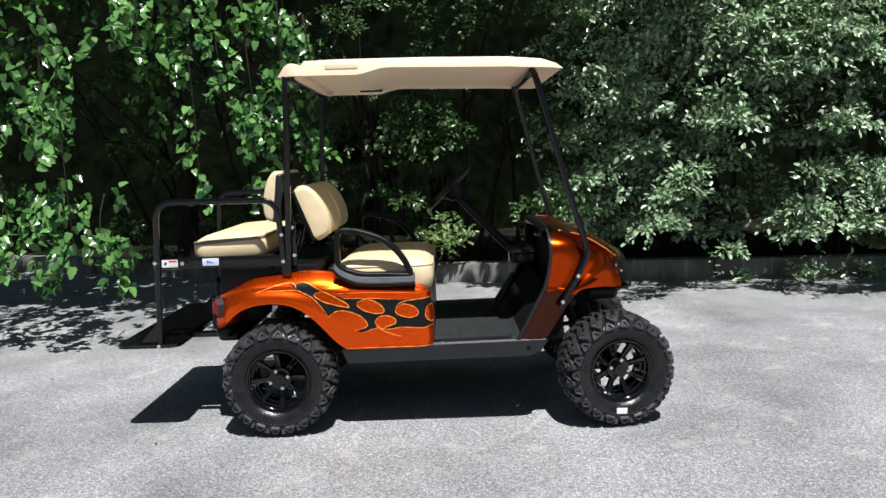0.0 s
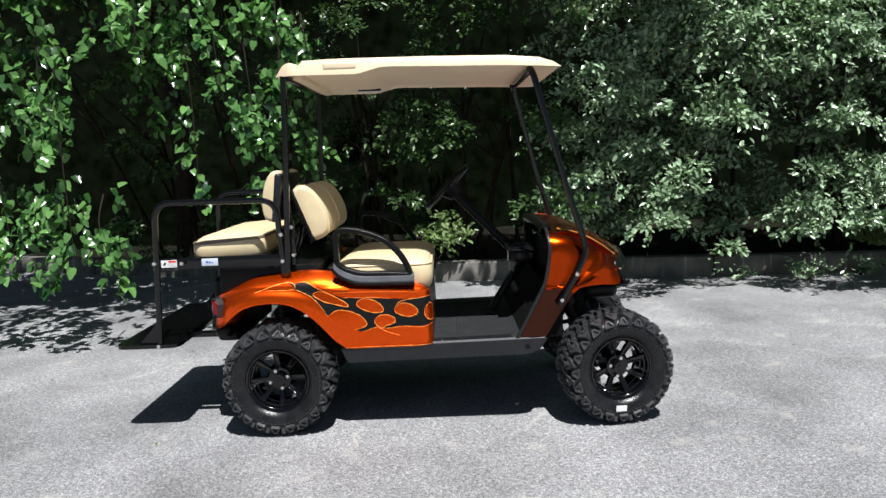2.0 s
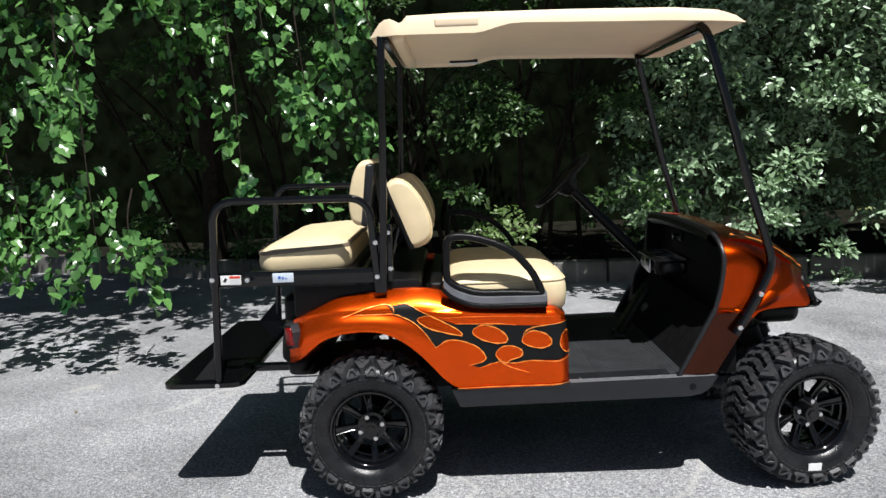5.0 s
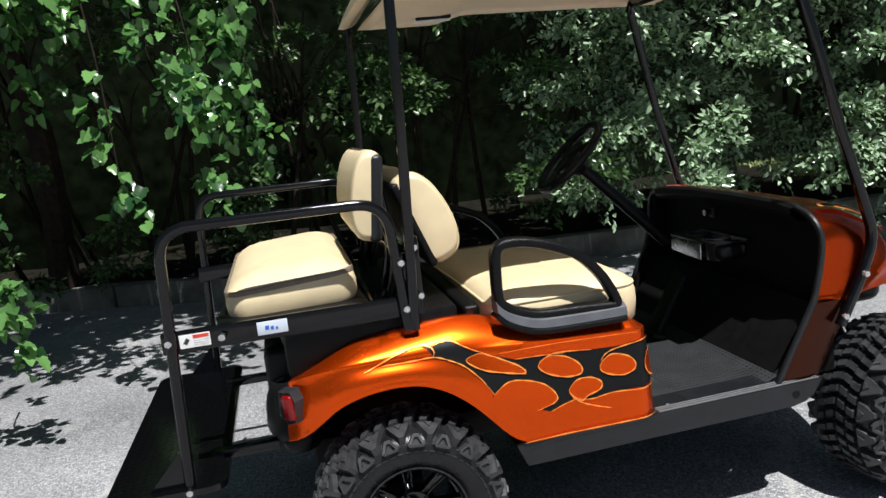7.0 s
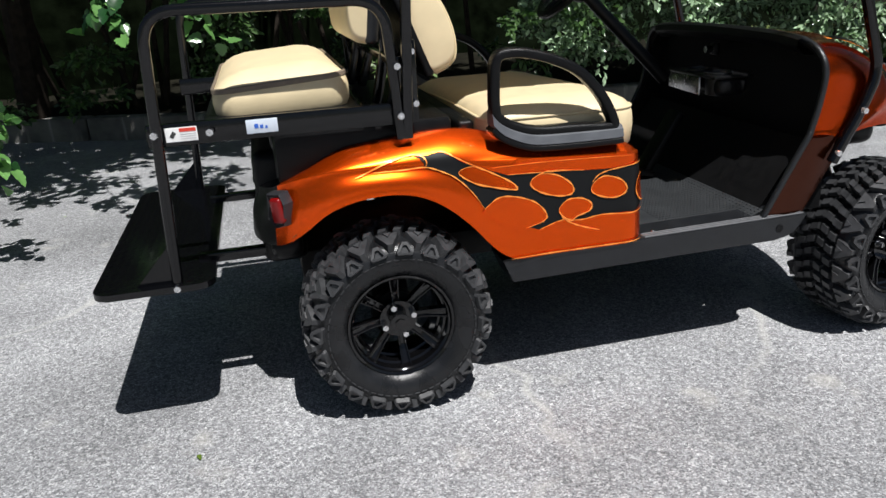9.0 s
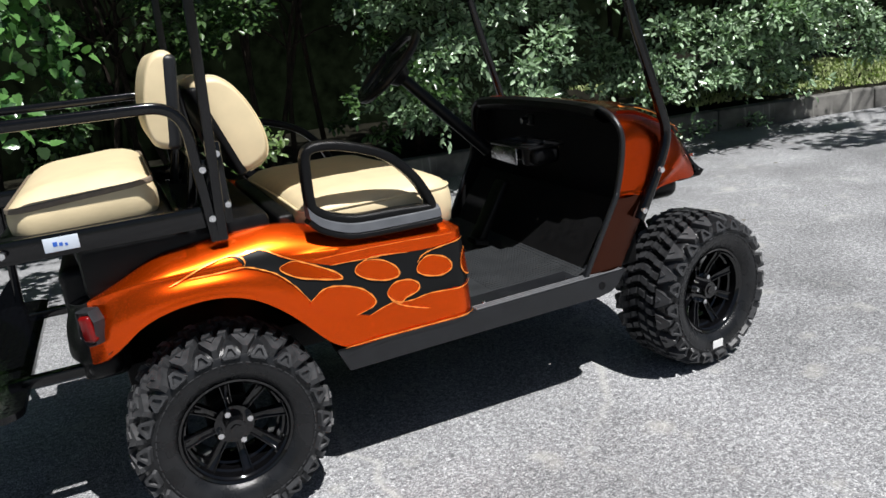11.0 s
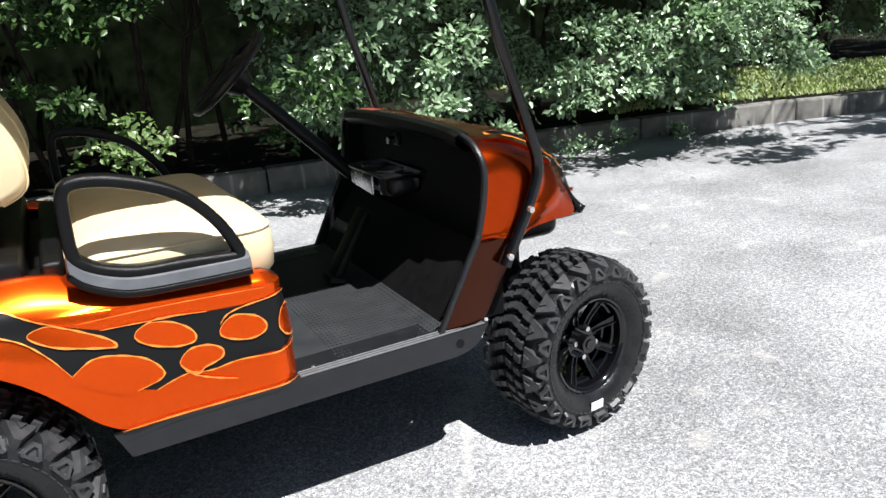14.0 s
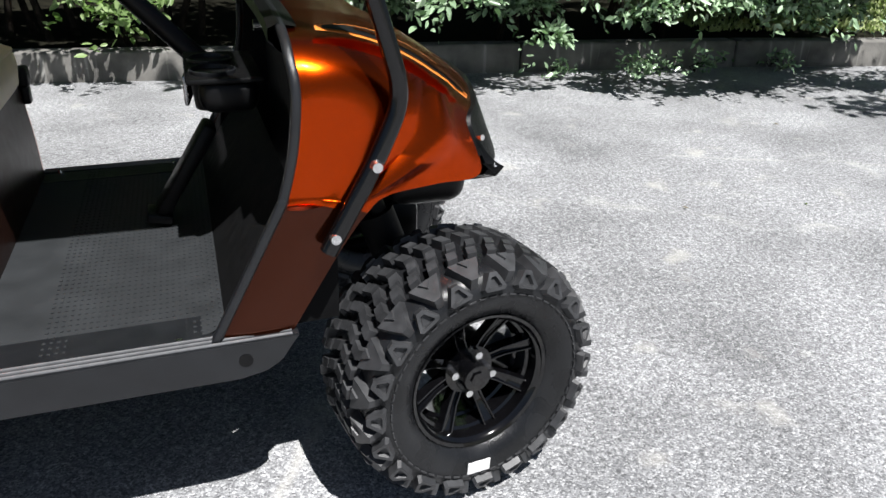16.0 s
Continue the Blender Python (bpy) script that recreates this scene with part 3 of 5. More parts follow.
# rocker panels and floor
for s in (-1, 1):
    bm = bmesh.new()
    prof = [(0.314, 0.423), (0.318, 0.414), (0.345, 0.350), (1.215, 0.363), (1.262, 0.370), (1.292, 0.388), (1.328, 0.440)]
    y0, y1 = s * 0.545, s * 0.565
    a = [bm.verts.new((x, y0, z)) for x, z in prof]
    b = [bm.verts.new((x, y1, z)) for x, z in prof]
    c = [bm.verts.new((x, s * 0.44, z)) for x, z in prof]
    n = len(prof)
    bm.faces.new(b)
    for i in range(n):
        bm.faces.new((b[i], b[(i + 1) % n], a[(i + 1) % n], a[i]))
        bm.faces.new((a[i], a[(i + 1) % n], c[(i + 1) % n], c[i]))
    bm.faces.new(c[::-1])
    bmesh.ops.bevel(bm, geom=list(bm.edges), offset=0.003, segments=2, affect="EDGES")
    rocker = cpart("rocker_panel", bm, GREY_PLASTIC, label="dark grey plastic rocker panel")
    bm = bmesh.new()
    cyl(bm, (1.228, s * 0.560, 0.401), (1.228, s * 0.5665, 0.401), 0.013, 18)
    part("bolt", bm, BLACK_PLASTIC, rocker).matrix_parent_inverse = Matrix.Identity(4)
    for k in range(3):
        bm = rbox((1.04, s * (0.558 - 0.013 * k), 0.4355), (0.55, 0.0055, 0.007), 0.002, 2, pose(0, 0, 0, 0, -0.8, 0))
        part("sill_rib", bm, SILL_ALU, rocker, "ribbed aluminium sill strip")
    for x in (0.81, 1.118):
        bm = bmesh.new()
        cyl(bm, (x, s * 0.525, 0.424), (x, s * 0.525, 0.440), 0.009, 12, 0.006)
        part("screw", bm, CHROME, rocker)

bm = bmesh.new()
rows = []
for x, z in ((0.75, 0.430), (1.0, 0.432), (1.10, 0.433), (1.17, 0.438), (1.20, 0.452)):
    rows.append([(x, -0.515, z), (x, -0.3, z), (x, 0, z), (x, 0.3, z), (x, 0.515, z)])
V = grid_faces(bm, rows)
floor_mat = cpart("floor_mat", bm, MAT_RUBBER, label="worn grey ribbed rubber floor mat", sharp=40)
bm = bmesh.new()
for i in range(26):
    for k in range(52):
        x, y = 0.89 + i * 0.0122, -0.50 + k * 0.0196
        z = float(np.interp(x, (1.0, 1.10, 1.17, 1.20), (0.432, 0.433, 0.438, 0.452)))
        box(bm, (x, y, z - 0.0007), (0.0055, 0.0055, 0.004), 0, 0)
tagged(part("mat_stud", bm, MAT_RUBBER, floor_mat, smooth=False), kind="stuff")
bm = bmesh.new()
grid_faces(bm, [[(x, y, z) for y in (-0.495, -0.2, 0.2, 0.495)] for x, z in ((1.195, 0.444), (1.225, 0.490), (1.27, 0.56), (1.35, 0.66))])
cpart("toe_board", bm, MATT_BLACK, label="black plastic toe board")
cpart("far_sill", rbox((1.0, 0.535, 0.424), (0.50, 0.03, 0.020), 0.006), BLACK_PLASTIC)


# front cowl: control net rows from the low edge over the shoulder to the middle; columns rim, middle, front edge
NET = [[(1.184, -0.543, 0.432), (1.255, -0.548, 0.434), (1.318, -0.546, 0.438)],
       [(1.262, -0.546, 0.580), (1.335, -0.550, 0.575), (1.412, -0.540, 0.585)],
       [(1.316, -0.550, 0.684), (1.385, -0.552, 0.680), (1.465, -0.532, 0.650)],
       [(1.323, -0.547, 0.698), (1.398, -0.547, 0.695), (1.505, -0.524, 0.676)],
       [(1.344, -0.546, 0.780), (1.450, -0.543, 0.772), (1.600, -0.508, 0.684)],
       [(1.354, -0.545, 0.875), (1.490, -0.526, 0.862), (1.705, -0.470, 0.684)],
       [(1.350, -0.512, 0.932), (1.520, -0.475, 0.907), (1.685, -0.448, 0.775)],
       [(1.350, -0.440, 0.960), (1.540, -0.400, 0.925), (1.720, -0.380, 0.795)],
       [(1.352, -0.300, 0.972), (1.560, -0.270, 0.932), (1.765, -0.225, 0.800)],
       [(1.352, -0.100, 0.977), (1.565, -0.090, 0.936), (1.788, -0.070, 0.800)]]
full = NET + [[(x, -y, z) for x, y, z in r] for r in NET[::-1]]
cols = [spline([r[c] for r in full], 6) for c in range(3)]


def cowl_point(u, v):
    a, b, c = cols[0][u], cols[1][u], cols[2][u]
    p = a * (1 - v) * (1 - 2 * v) + b * 4 * v * (1 - v) + c * v * (2 * v - 1)
    side = smooth_step(0.25, 0.50, abs(p.y)) * smooth_step(0.60, 0.70, p.z)
    ridge = 0.022 * math.exp(-((v - 0.80) / 0.05) ** 2) - 0.010 * math.exp(-((v - 0.62) / 0.12) ** 2)
    p.y += math.copysign(ridge * side, p.y)
    p.z += 0.010 * math.exp(-((abs(p.y) - 0.30) / 0.03) ** 2) * math.sin(math.pi * v)
    return p


bm = bmesh.new()
NU, NV = len(cols[0]), 22
grid_faces(bm, [[cowl_point(u, v / NV) for v in range(NV + 1)] for u in range(12, NU - 12)])
bmesh.ops.recalc_face_normals(bm, faces=bm.faces)
bmesh.ops.solidify(bm, geom=bm.faces[:], thickness=0.012)
cowl = cpart("front_cowl", bm, COWL, label="metallic orange front cowl", sharp=50)
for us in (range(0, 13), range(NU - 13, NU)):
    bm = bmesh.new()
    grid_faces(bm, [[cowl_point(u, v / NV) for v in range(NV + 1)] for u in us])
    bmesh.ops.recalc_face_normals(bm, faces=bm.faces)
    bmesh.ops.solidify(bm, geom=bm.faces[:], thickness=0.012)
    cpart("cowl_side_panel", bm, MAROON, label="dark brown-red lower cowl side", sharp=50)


def cowl_strip(name, u0, u1, v0, v1, material, lift, label):
    """A painted stripe along the shoulder of the cowl, tapered at both ends."""
    def at(u, v):
        k = int(u)
        p = cowl_point(k, v).lerp(cowl_point(k + 1, v), u - k)
        du, dv = cowl_point(k + 1, v) - cowl_point(k, v), cowl_point(k, min(1, v + 0.02)) - cowl_point(k, v - 0.02)
        n = du.cross(dv).normalized()
        return p + (n if n.z > 0 else -n) * lift
    for flip in (1, -1):
        bm = bmesh.new()
        rows = []
        for i in range(25):
            t = i / 24
            v = v0 + (v1 - v0) * t
            w = math.sin(math.pi * (0.04 + 0.92 * t)) ** 0.6
            mid, hw = (u0 + u1) / 2, (u1 - u0) / 2 * w
            row = [at(mid - hw, v), at(mid, v), at(mid + hw, v)]
            rows.append([(p.x, p.y * flip, p.z) for p in row])
        grid_faces(bm, rows)
        cpart(name, bm, material, label=label, sharp=80)


cowl_strip("cowl_stripe", 37.5, 41.5, 0.12, 0.93, STROKE, 0.0145, "pale orange outline of the cowl graphic")
cowl_strip("cowl_graphic", 38.1, 40.9, 0.15, 0.90, GRAPHIC, 0.0165, "black tapering cowl graphic")
cowl_strip("cowl_flame", 38.8, 40.2, 0.30, 0.93, COWL, 0.0185, "orange flame inside the cowl graphic")
# rim trim round the dash opening
bm = bmesh.new()
sweep(bm, [p + Vector((-0.006, 0, 0)) for p in cols[0]], rrect(0.017, 0.018, 0.006), up=Vector((1, 0, 0.2)))
cpart("dash_rim", bm, GREY_PLASTIC, label="grey plastic rim of the dashboard")
pad = [p for p in cols[0] if p.z > 0.958]
bm = bmesh.new()
grid_faces(bm, [[p + Vector((0.02, 0, 0.004)) for p in pad], [p + Vector((-0.012, 0, 0.010)) for p in pad], [p + Vector((-0.028, 0, 0.002)) for p in pad],
                [p + Vector((-0.030, 0, -0.02)) for p in pad], [p + Vector((0.0, 0, -0.045)) for p in pad], [p + Vector((0.06, 0, -0.05)) for p in pad]])
cpart("dash_pad", bm, BLACK_PLASTIC, label="black padded dashboard top")
# dashboard and inner footwell
bm = bmesh.new()
edge = [p + Vector((-0.002, 0, -0.004)) for p in cols[0]]
inner = [Vector((p.x + 0.004, p.y * 0.962, p.z - 0.02 * smooth_step(0.80, 0.95, p.z))) for p in cols[0]]
deep = [Vector((1.40 + 0.02 * abs(p.y), p.y * 0.94, 0.45 + (p.z - 0.45) * 0.94)) for p in cols[0]]
grid_faces(bm, [edge, inner, deep])
half = len(deep) // 2
V = [[deep[i], Vector((1.41, 0, deep[i].z)), deep[-1 - i]] for i in range(half)]
grid_faces(bm, V)
cpart("dashboard", bm, MATT_BLACK, label="black moulded dashboard and footwell")
tray = cpart("drink_tray", rbox((1.255, -0.08, 0.832), (0.15, 0.30, 0.012), 0.005), BLACK_PLASTIC, label="black dashboard tray with cup holders")
part("faceplate", rbox((1.192, -0.020, 0.797), (0.010, 0.25, 0.062), 0.004, 2, pose(0, 0, 0, 0, 0, -6)), MACHINED, tray, "silver-grey tray faceplate").matrix_parent_inverse = Matrix.Identity(4)
for y in (-0.165, -0.04):
    bm = bmesh.new()
    n = 24
    rings = []
    for r_, z in ((0.030, 0.765), (0.040, 0.768), (0.047, 0.845), (0.043, 0.846), (0.036, 0.785), (0.0, 0.783)):
        rings.append([(1.235 + max(r_, 0.001) * math.cos(2 * math.pi * k / n), y + max(r_, 0.001) * math.sin(2 * math.pi * k / n), z) for k in range(n)])
    grid_faces(bm, rings, wrap=True)
    part("cup_holder", bm, GREY_PLASTIC, tray, "dark grey cup holder")
part("tray_body", rbox((1.262, -0.125, 0.800), (0.12, 0.20, 0.075), 0.030, 4), BLACK_PLASTIC, tray, "bulging underside of the tray").matrix_parent_inverse = Matrix.Identity(4)
key = cpart("ignition_switch", rbox((1.385, 0.10, 0.89), (0.02, 0.045, 0.045), 0.008), BLACK_PLASTIC)
bm = bmesh.new()
cyl(bm, (1.375, 0.10, 0.89), (1.345, 0.10, 0.89), 0.013, 14)
part("key", bm, CHROME, key, "chrome ignition key")
cpart("front_bumper", box(rbox((1.63, 0, 0.632), (0.17, 0.78, 0.09), 0.04, 4), (1.60, 0, 0.50), (0.10, 0.5, 0.10), 0.02), BLACK_PLASTIC, label="black front bumper under the nose")
# black cap that closes the front of the nose
bm = bmesh.new()
lip = [p for p in cols[2] if abs(p.y) < 0.475 and p.z > 0.70]
grid_faces(bm, [[p + Vector((-0.020, 0, 0.004)) for p in lip], [p + Vector((0.004, 0, 0.007)) for p in lip], [p + Vector((0.012, 0, -0.010)) for p in lip],
                [Vector((p.x + 0.052, p.y * 1.0, 0.690)) for p in lip], [Vector((p.x + 0.040, p.y * 0.98, 0.668)) for p in lip], [Vector((p.x - 0.03, p.y * 0.95, 0.660)) for p in lip]])
bmesh.ops.recalc_face_normals(bm, faces=bm.faces)
bmesh.ops.solidify(bm, geom=bm.faces[:], thickness=0.008)
nose = cpart("nose_trim", bm, BLACK_PLASTIC, label="black nose cap below the hood edge")
for x, y, z in ((1.705, -0.456, 0.752), (1.738, -0.450, 0.694)):
    bm = bmesh.new()
    cyl(bm, (x - 0.004, y, z), (x + 0.002, y - 0.012, z + 0.002), 0.006, 8)
    part("screw", bm, CHROME, nose, "zinc screw").matrix_parent_inverse = Matrix.Identity(4)
# pedals
p0, p1 = Vector((1.225, 0.085, 0.67)), Vector((1.085, 0.060, 0.452))
lean = math.degrees(math.atan2(p0.x - p1.x, p0.z - p1.z))
bm = rbox((p0 + p1) / 2, (0.034, 0.085, (p1 - p0).length), 0.010, 2, pose(0, 0, 0, 0, lean, 0))
box(bm, p1 + Vector((0.0, 0, 0.004)), (0.060, 0.080, 0.022), 0.006, 2, pose(0, 0, 0, 0, 12, 0))
pedal = cpart("brake_pedal", bm, BLACK_PLASTIC, label="black brake pedal on a long arm")
for q in range(3):
    c = p0.lerp(p1, 0.30 + 0.22 * q)
    bm = bmesh.new()
    cyl(bm, c + Vector((-0.006, -0.012, 0.004)), c + Vector((-0.014, -0.012, 0.008)), 0.004, 8)
    part("bolt", bm, CHROME, pedal).matrix_parent_inverse = Matrix.Identity(4)

# steering
hub = Vector((0.865, 0.235, 1.160))
axis = (hub - Vector((1.215, 0.20, 0.80))).normalized()
bm = bmesh.new()
cyl(bm, (1.235, 0.198, 0.78), hub - axis * 0.02, 0.026, 16, 0.022)
cpart("steering_column", bm, BLACK_PLASTIC)
e1 = axis.cross(Vector((0, 1, 0))).normalized()
e2 = axis.cross(e1)
bm = bmesh.new()
sweep(bm, [hub + (e1 * math.cos(a) + e2 * math.sin(a)) * 0.158 for a in [2 * math.pi * k / 40 for k in range(40)]], circle(0.017, 10), closed=True, up=axis)
wheel = cpart("steering_wheel", bm, BLACK_PLASTIC, label="black steering wheel")
bm = bmesh.new()
cyl(bm, hub - axis * 0.075, hub + axis * 0.004, 0.035, 20, 0.075)
for a in (0, 120, 240):
    d = e1 * math.cos(radians(a)) + e2 * math.sin(radians(a))
    cyl(bm, hub, hub + d * 0.156, 0.013, 8)
part("spokes", bm, BLACK_PLASTIC, wheel)


# wheels
def tyre_mesh():
    """Off-road tyre about the y axis, outer side at -y."""
    R = 0.265
    prof = [(0.150, -0.088), (0.158, -0.101), (0.170, -0.113), (0.185, -0.122), (0.203, -0.127), (0.222, -0.126), (0.242, -0.116), (0.254, -0.103), (0.260, -0.086), (0.264, -0.05), (R, 0.0)]
    prof = prof + [(r, -y) for r, y in prof[::-1][1:]]
    bm = bmesh.new()
    n = 72
    rows = []
    for k in range(n + 1):
        a = 2 * math.pi * k / n
        rows.append([(r * math.sin(a), y, r * math.cos(a)) for r, y in prof])
    grid_faces(bm, rows)
    bmesh.ops.remove_doubles(bm, verts=bm.verts, dist=1e-5)
    carcass, bm = bm, bmesh.new()

    def block(pts, tilt, tall, shrink=0.88, dish=False):
        """A lug over a patch of (angle, y, radius), raised along a normal tilted from the radius towards the side; its top is smaller than its foot."""
        P = [Vector((r * math.sin(a), y, r * math.cos(a))) for a, y, r in pts]
        mid = sum(P, Vector()) / len(P)
        out = Vector((mid.x, 0, mid.z)).normalized() * math.cos(tilt) + Vector((0, math.copysign(1, mid.y), 0)) * math.sin(tilt)
        lo = [bm.verts.new(p - out * 0.012) for p in P]
        hi = [bm.verts.new(mid + (p - mid) * shrink + out * tall) for p in P]
        m = len(P)
        for i in range(m):
            bm.faces.new((lo[i], lo[(i + 1) % m], hi[(i + 1) % m], hi[i]))
        if not dish:
            bm.faces.new(hi)
            return
        top = sum((v.co for v in hi), Vector()) / m
        inn = [bm.verts.new(top + (v.co - top) * 0.60) for v in hi]
        sunk = [bm.verts.new(top + (v.co - top) * 0.46 - out * 0.008) for v in hi]
        bm.faces.new(sunk)
        for i in range(m):
            k = (i + 1) % m
            bm.faces.new((hi[i], hi[k], inn[k], inn[i]))
            bm.faces.new((inn[i], inn[k], sunk[k], sunk[i]))
    nb = 20
    st = 2 * math.pi / nb
    for k in range(nb):
        a = k * st
        for s in (-1, 1):
            o = a if s < 0 else a + st / 2
            # shoulder lug that narrows towards the side wall, with a low nick in its face
            block([(o - 0.43 * st, s * 0.070, 0.268), (o + 0.43 * st, s * 0.070, 0.268), (o + 0.34 * st, s * 0.090, 0.262), (o + 0.10 * st, s * 0.123, 0.248),
                   (o - 0.10 * st, s * 0.123, 0.248), (o - 0.34 * st, s * 0.090, 0.262)], 0.36, 0.015, 0.90)
            block([(o - 0.16 * st, s * 0.080, 0.281), (o + 0.16 * st, s * 0.080, 0.281), (o, s * 0.100, 0.274)], 0.36, 0.003, 0.8)
            # side lug between two shoulder lugs, pointing at the tread, with a sunk triangle
            h = o + st / 2
            block([(h - 0.10 * st, s * 0.113, 0.262), (h + 0.10 * st, s * 0.113, 0.262), (h + 0.36 * st, s * 0.129, 0.234), (h + 0.30 * st, s * 0.129, 0.226),
                   (h - 0.30 * st, s * 0.129, 0.226), (h - 0.36 * st, s * 0.129, 0.234)], 1.05, 0.010, 0.92, True)
            # low bars of the ring at the foot of the side lugs
            for q in range(3):
                g = o + (q + 0.5) * st / 3
                block([(g - 0.12 * st, s * 0.1275, 0.2165), (g + 0.12 * st, s * 0.1275, 0.2165), (g + 0.12 * st, s * 0.1275, 0.2135), (g - 0.12 * st, s * 0.1275, 0.2135)], 1.5, 0.0025, 0.9)
            # centre: slanted lugs that step back towards the shoulder
            for c in (0.0, 0.5):
                b0 = a + c * st
                block([(b0 + 0.01 * st, s * 0.005, 0.266), (b0 + 0.29 * st, s * 0.005, 0.266), (b0 + 0.16 * st, s * 0.033, 0.266), (b0 - 0.12 * st, s * 0.033, 0.266)], 0.0, 0.0185, 0.90)
                block([(b0 - 0.18 * st, s * 0.038, 0.266), (b0 + 0.10 * st, s * 0.038, 0.266), (b0 - 0.01 * st, s * 0.066, 0.265), (b0 - 0.29 * st, s * 0.066, 0.265)], 0.05, 0.018, 0.90)
    return carcass, bm


def wheel_at(x, s, turn=0.0, spin=0.0):
    """A wheel with its outer side away from the cart; s: -1 near, 1 far."""
    w = empty("wheel", (x - 0.83, s * 0.488, 0.2785), cart)
    w.scale = (0.98, 1, 0.98)
    w.rotation_euler = (0, radians(spin), radians(turn) + (math.pi if s > 0 else 0))
    w["label"] = "black alloy wheel with a chunky off-road tyre"
    if not wheel_meshes:
        carcass, tread = tyre_mesh()
        part("tyre", carcass, TYRE, w, "black off-road tyre", sharp=28)
        tagged(part("tread", tread, TREAD, w, "chunky black tread blocks", sharp=20), kind="stuff")
        # rim: barrel, lip, spokes
        bm = bmesh.new()
        prof = [(0.156, -0.092), (0.160, -0.100), (0.157, -0.105), (0.150, -0.102), (0.147, -0.096), (0.142, -0.092), (0.140, -0.066), (0.134, -0.062), (0.132, -0.030), (0.126, -0.026), (0.124, 0.05), (0.150, 0.10)]
        grid_faces(bm, [[(r * math.sin(a), y, r * math.cos(a)) for r, y in prof] for a in [2 * math.pi * k / 64 for k in range(65)]])
        bmesh.ops.remove_doubles(bm, verts=bm.verts, dist=1e-5)
        b = part("rim", bm, RIM, w, "gloss black alloy rim", sharp=30)
        bm = bmesh.new()
        cyl(bm, (0, -0.050, 0), (0, -0.02, 0), 0.056, 32)
        cyl(bm, (0, -0.088, 0), (0, -0.05, 0), 0.030, 24, 0.026)
        cyl(bm, (0, -0.092, 0), (0, -0.086, 0), 0.017, 6, 0.015)
        h = part("hub", bm, RIM, w, "gloss black hub and cap")
        for k in range(8):
            # each spoke is a channel with two thin raised edges, wider at the rim
            bm = bmesh.new()
            v = []
            for r, yy, hw in ((0.032, -0.046, 0.011), (0.085, -0.056, 0.0115), (0.142, -0.078, 0.0150)):
                lip = 0.0042
                v.append([bm.verts.new((dx, y, r)) for dx, y in ((-hw, yy + 0.026), (-hw, yy), (-hw + lip, yy), (-hw + lip + 0.001, yy + 0.008), (hw - lip - 0.001, yy + 0.008), (hw - lip, yy), (hw, yy), (hw, yy + 0.026))])
            for q in range(2):
                for j in range(8):
                    bm.faces.new((v[q][j], v[q][(j + 1) % 8], v[q + 1][(j + 1) % 8], v[q + 1][j]))
            bm.faces.new(v[0])
            bm.faces.new(v[2])
            bmesh.ops.bevel(bm, geom=list(bm.edges), offset=0.0008, segments=1, affect="EDGES")
            o = part("spoke", bm, RIM, w)
            o.rotation_euler = (0, radians(45 * k), 0)
        for k in range(4):
            a = radians(75 + 90 * k)
            bm = bmesh.new()
            c = Vector((0.046 * math.sin(a), 0, 0.046 * math.cos(a)))
            cyl(bm, c + Vector((0, -0.050, 0)), c + Vector((0, -0.074, 0)), 0.0105, 6, 0.009)
            part("lug_nut", bm, CHROME, w, "chrome lug nut")
        bm = bmesh.new()
        cyl(bm, (0, -0.01, 0), (0, 0.02, 0), 0.072, 32)
        part("brake_drum", bm, DARK_METAL, w)
        wheel_meshes.extend(w.children)
    else:
        for o in wheel_meshes:
            c = o.copy()
            scene.collection.objects.link(c)
            c.parent = w
    return w


wheel_meshes = []
rear_near = wheel_at(0.0, -1, 0, -4)
front_near = wheel_at(1.664, -1, 9, 27)
wheel_at(0.0, 1, 0, 50)
wheel_at(1.664, 1, 9, 8)
st = part("sticker", rbox((-0.012, -0.1285, -0.195), (0.055, 0.002, 0.030), 0.0008, 1, pose(0, 0, 0, 0, 3, 0)), WHITE, front_near, "white paper tyre sticker")
st.rotation_euler = (radians(0), radians(-27), 0)
for x in (0.0, 1.664):
    bm = bmesh.new()
    cyl(bm, (x, -0.5, 0.2875), (x, 0.5, 0.2875), 0.03, 12)
    cpart("axle", bm, DARK_METAL)
for s in (-1, 1):
    bm = bmesh.new()
    cyl(bm, (1.62, s * 0.34, 0.32), (1.50, s * 0.30, 0.66), 0.022, 12)
    cyl(bm, (1.60, s * 0.33, 0.36), (1.53, s * 0.31, 0.56), 0.042, 14)
    cpart("shock_absorber", bm, DARK_METAL)

# seat cushions
def cushion(cx, cy, w, d, rings, corner, n=8):
    """A padded cushion of rounded plan: rings of (height, inset). Gives the mesh and a function for a loop round it."""
    def loop(z, inset, out=0.0):
        pts = rrect(w - 2 * inset + 2 * out, d - 2 * inset + 2 * out, max(0.012, corner - inset * 0.5), n)
        fine = []
        for i, p in enumerate(pts):
            q = pts[(i + 1) % len(pts)]
            k = 8 if i % (n + 1) == n else 1
            fine += [(p[0] + (q[0] - p[0]) * j / k, p[1] + (q[1] - p[1]) * j / k) for j in range(k)]
        return [Vector((cx + a, cy + b, z)) for a, b in fine]
    bm = bmesh.new()
    V = grid_faces(bm, [loop(z, i) for z, i in rings], wrap=True)
    bm.faces.new(V[0][::-1])
    bm.faces.new(V[-1])
    return bm, loop


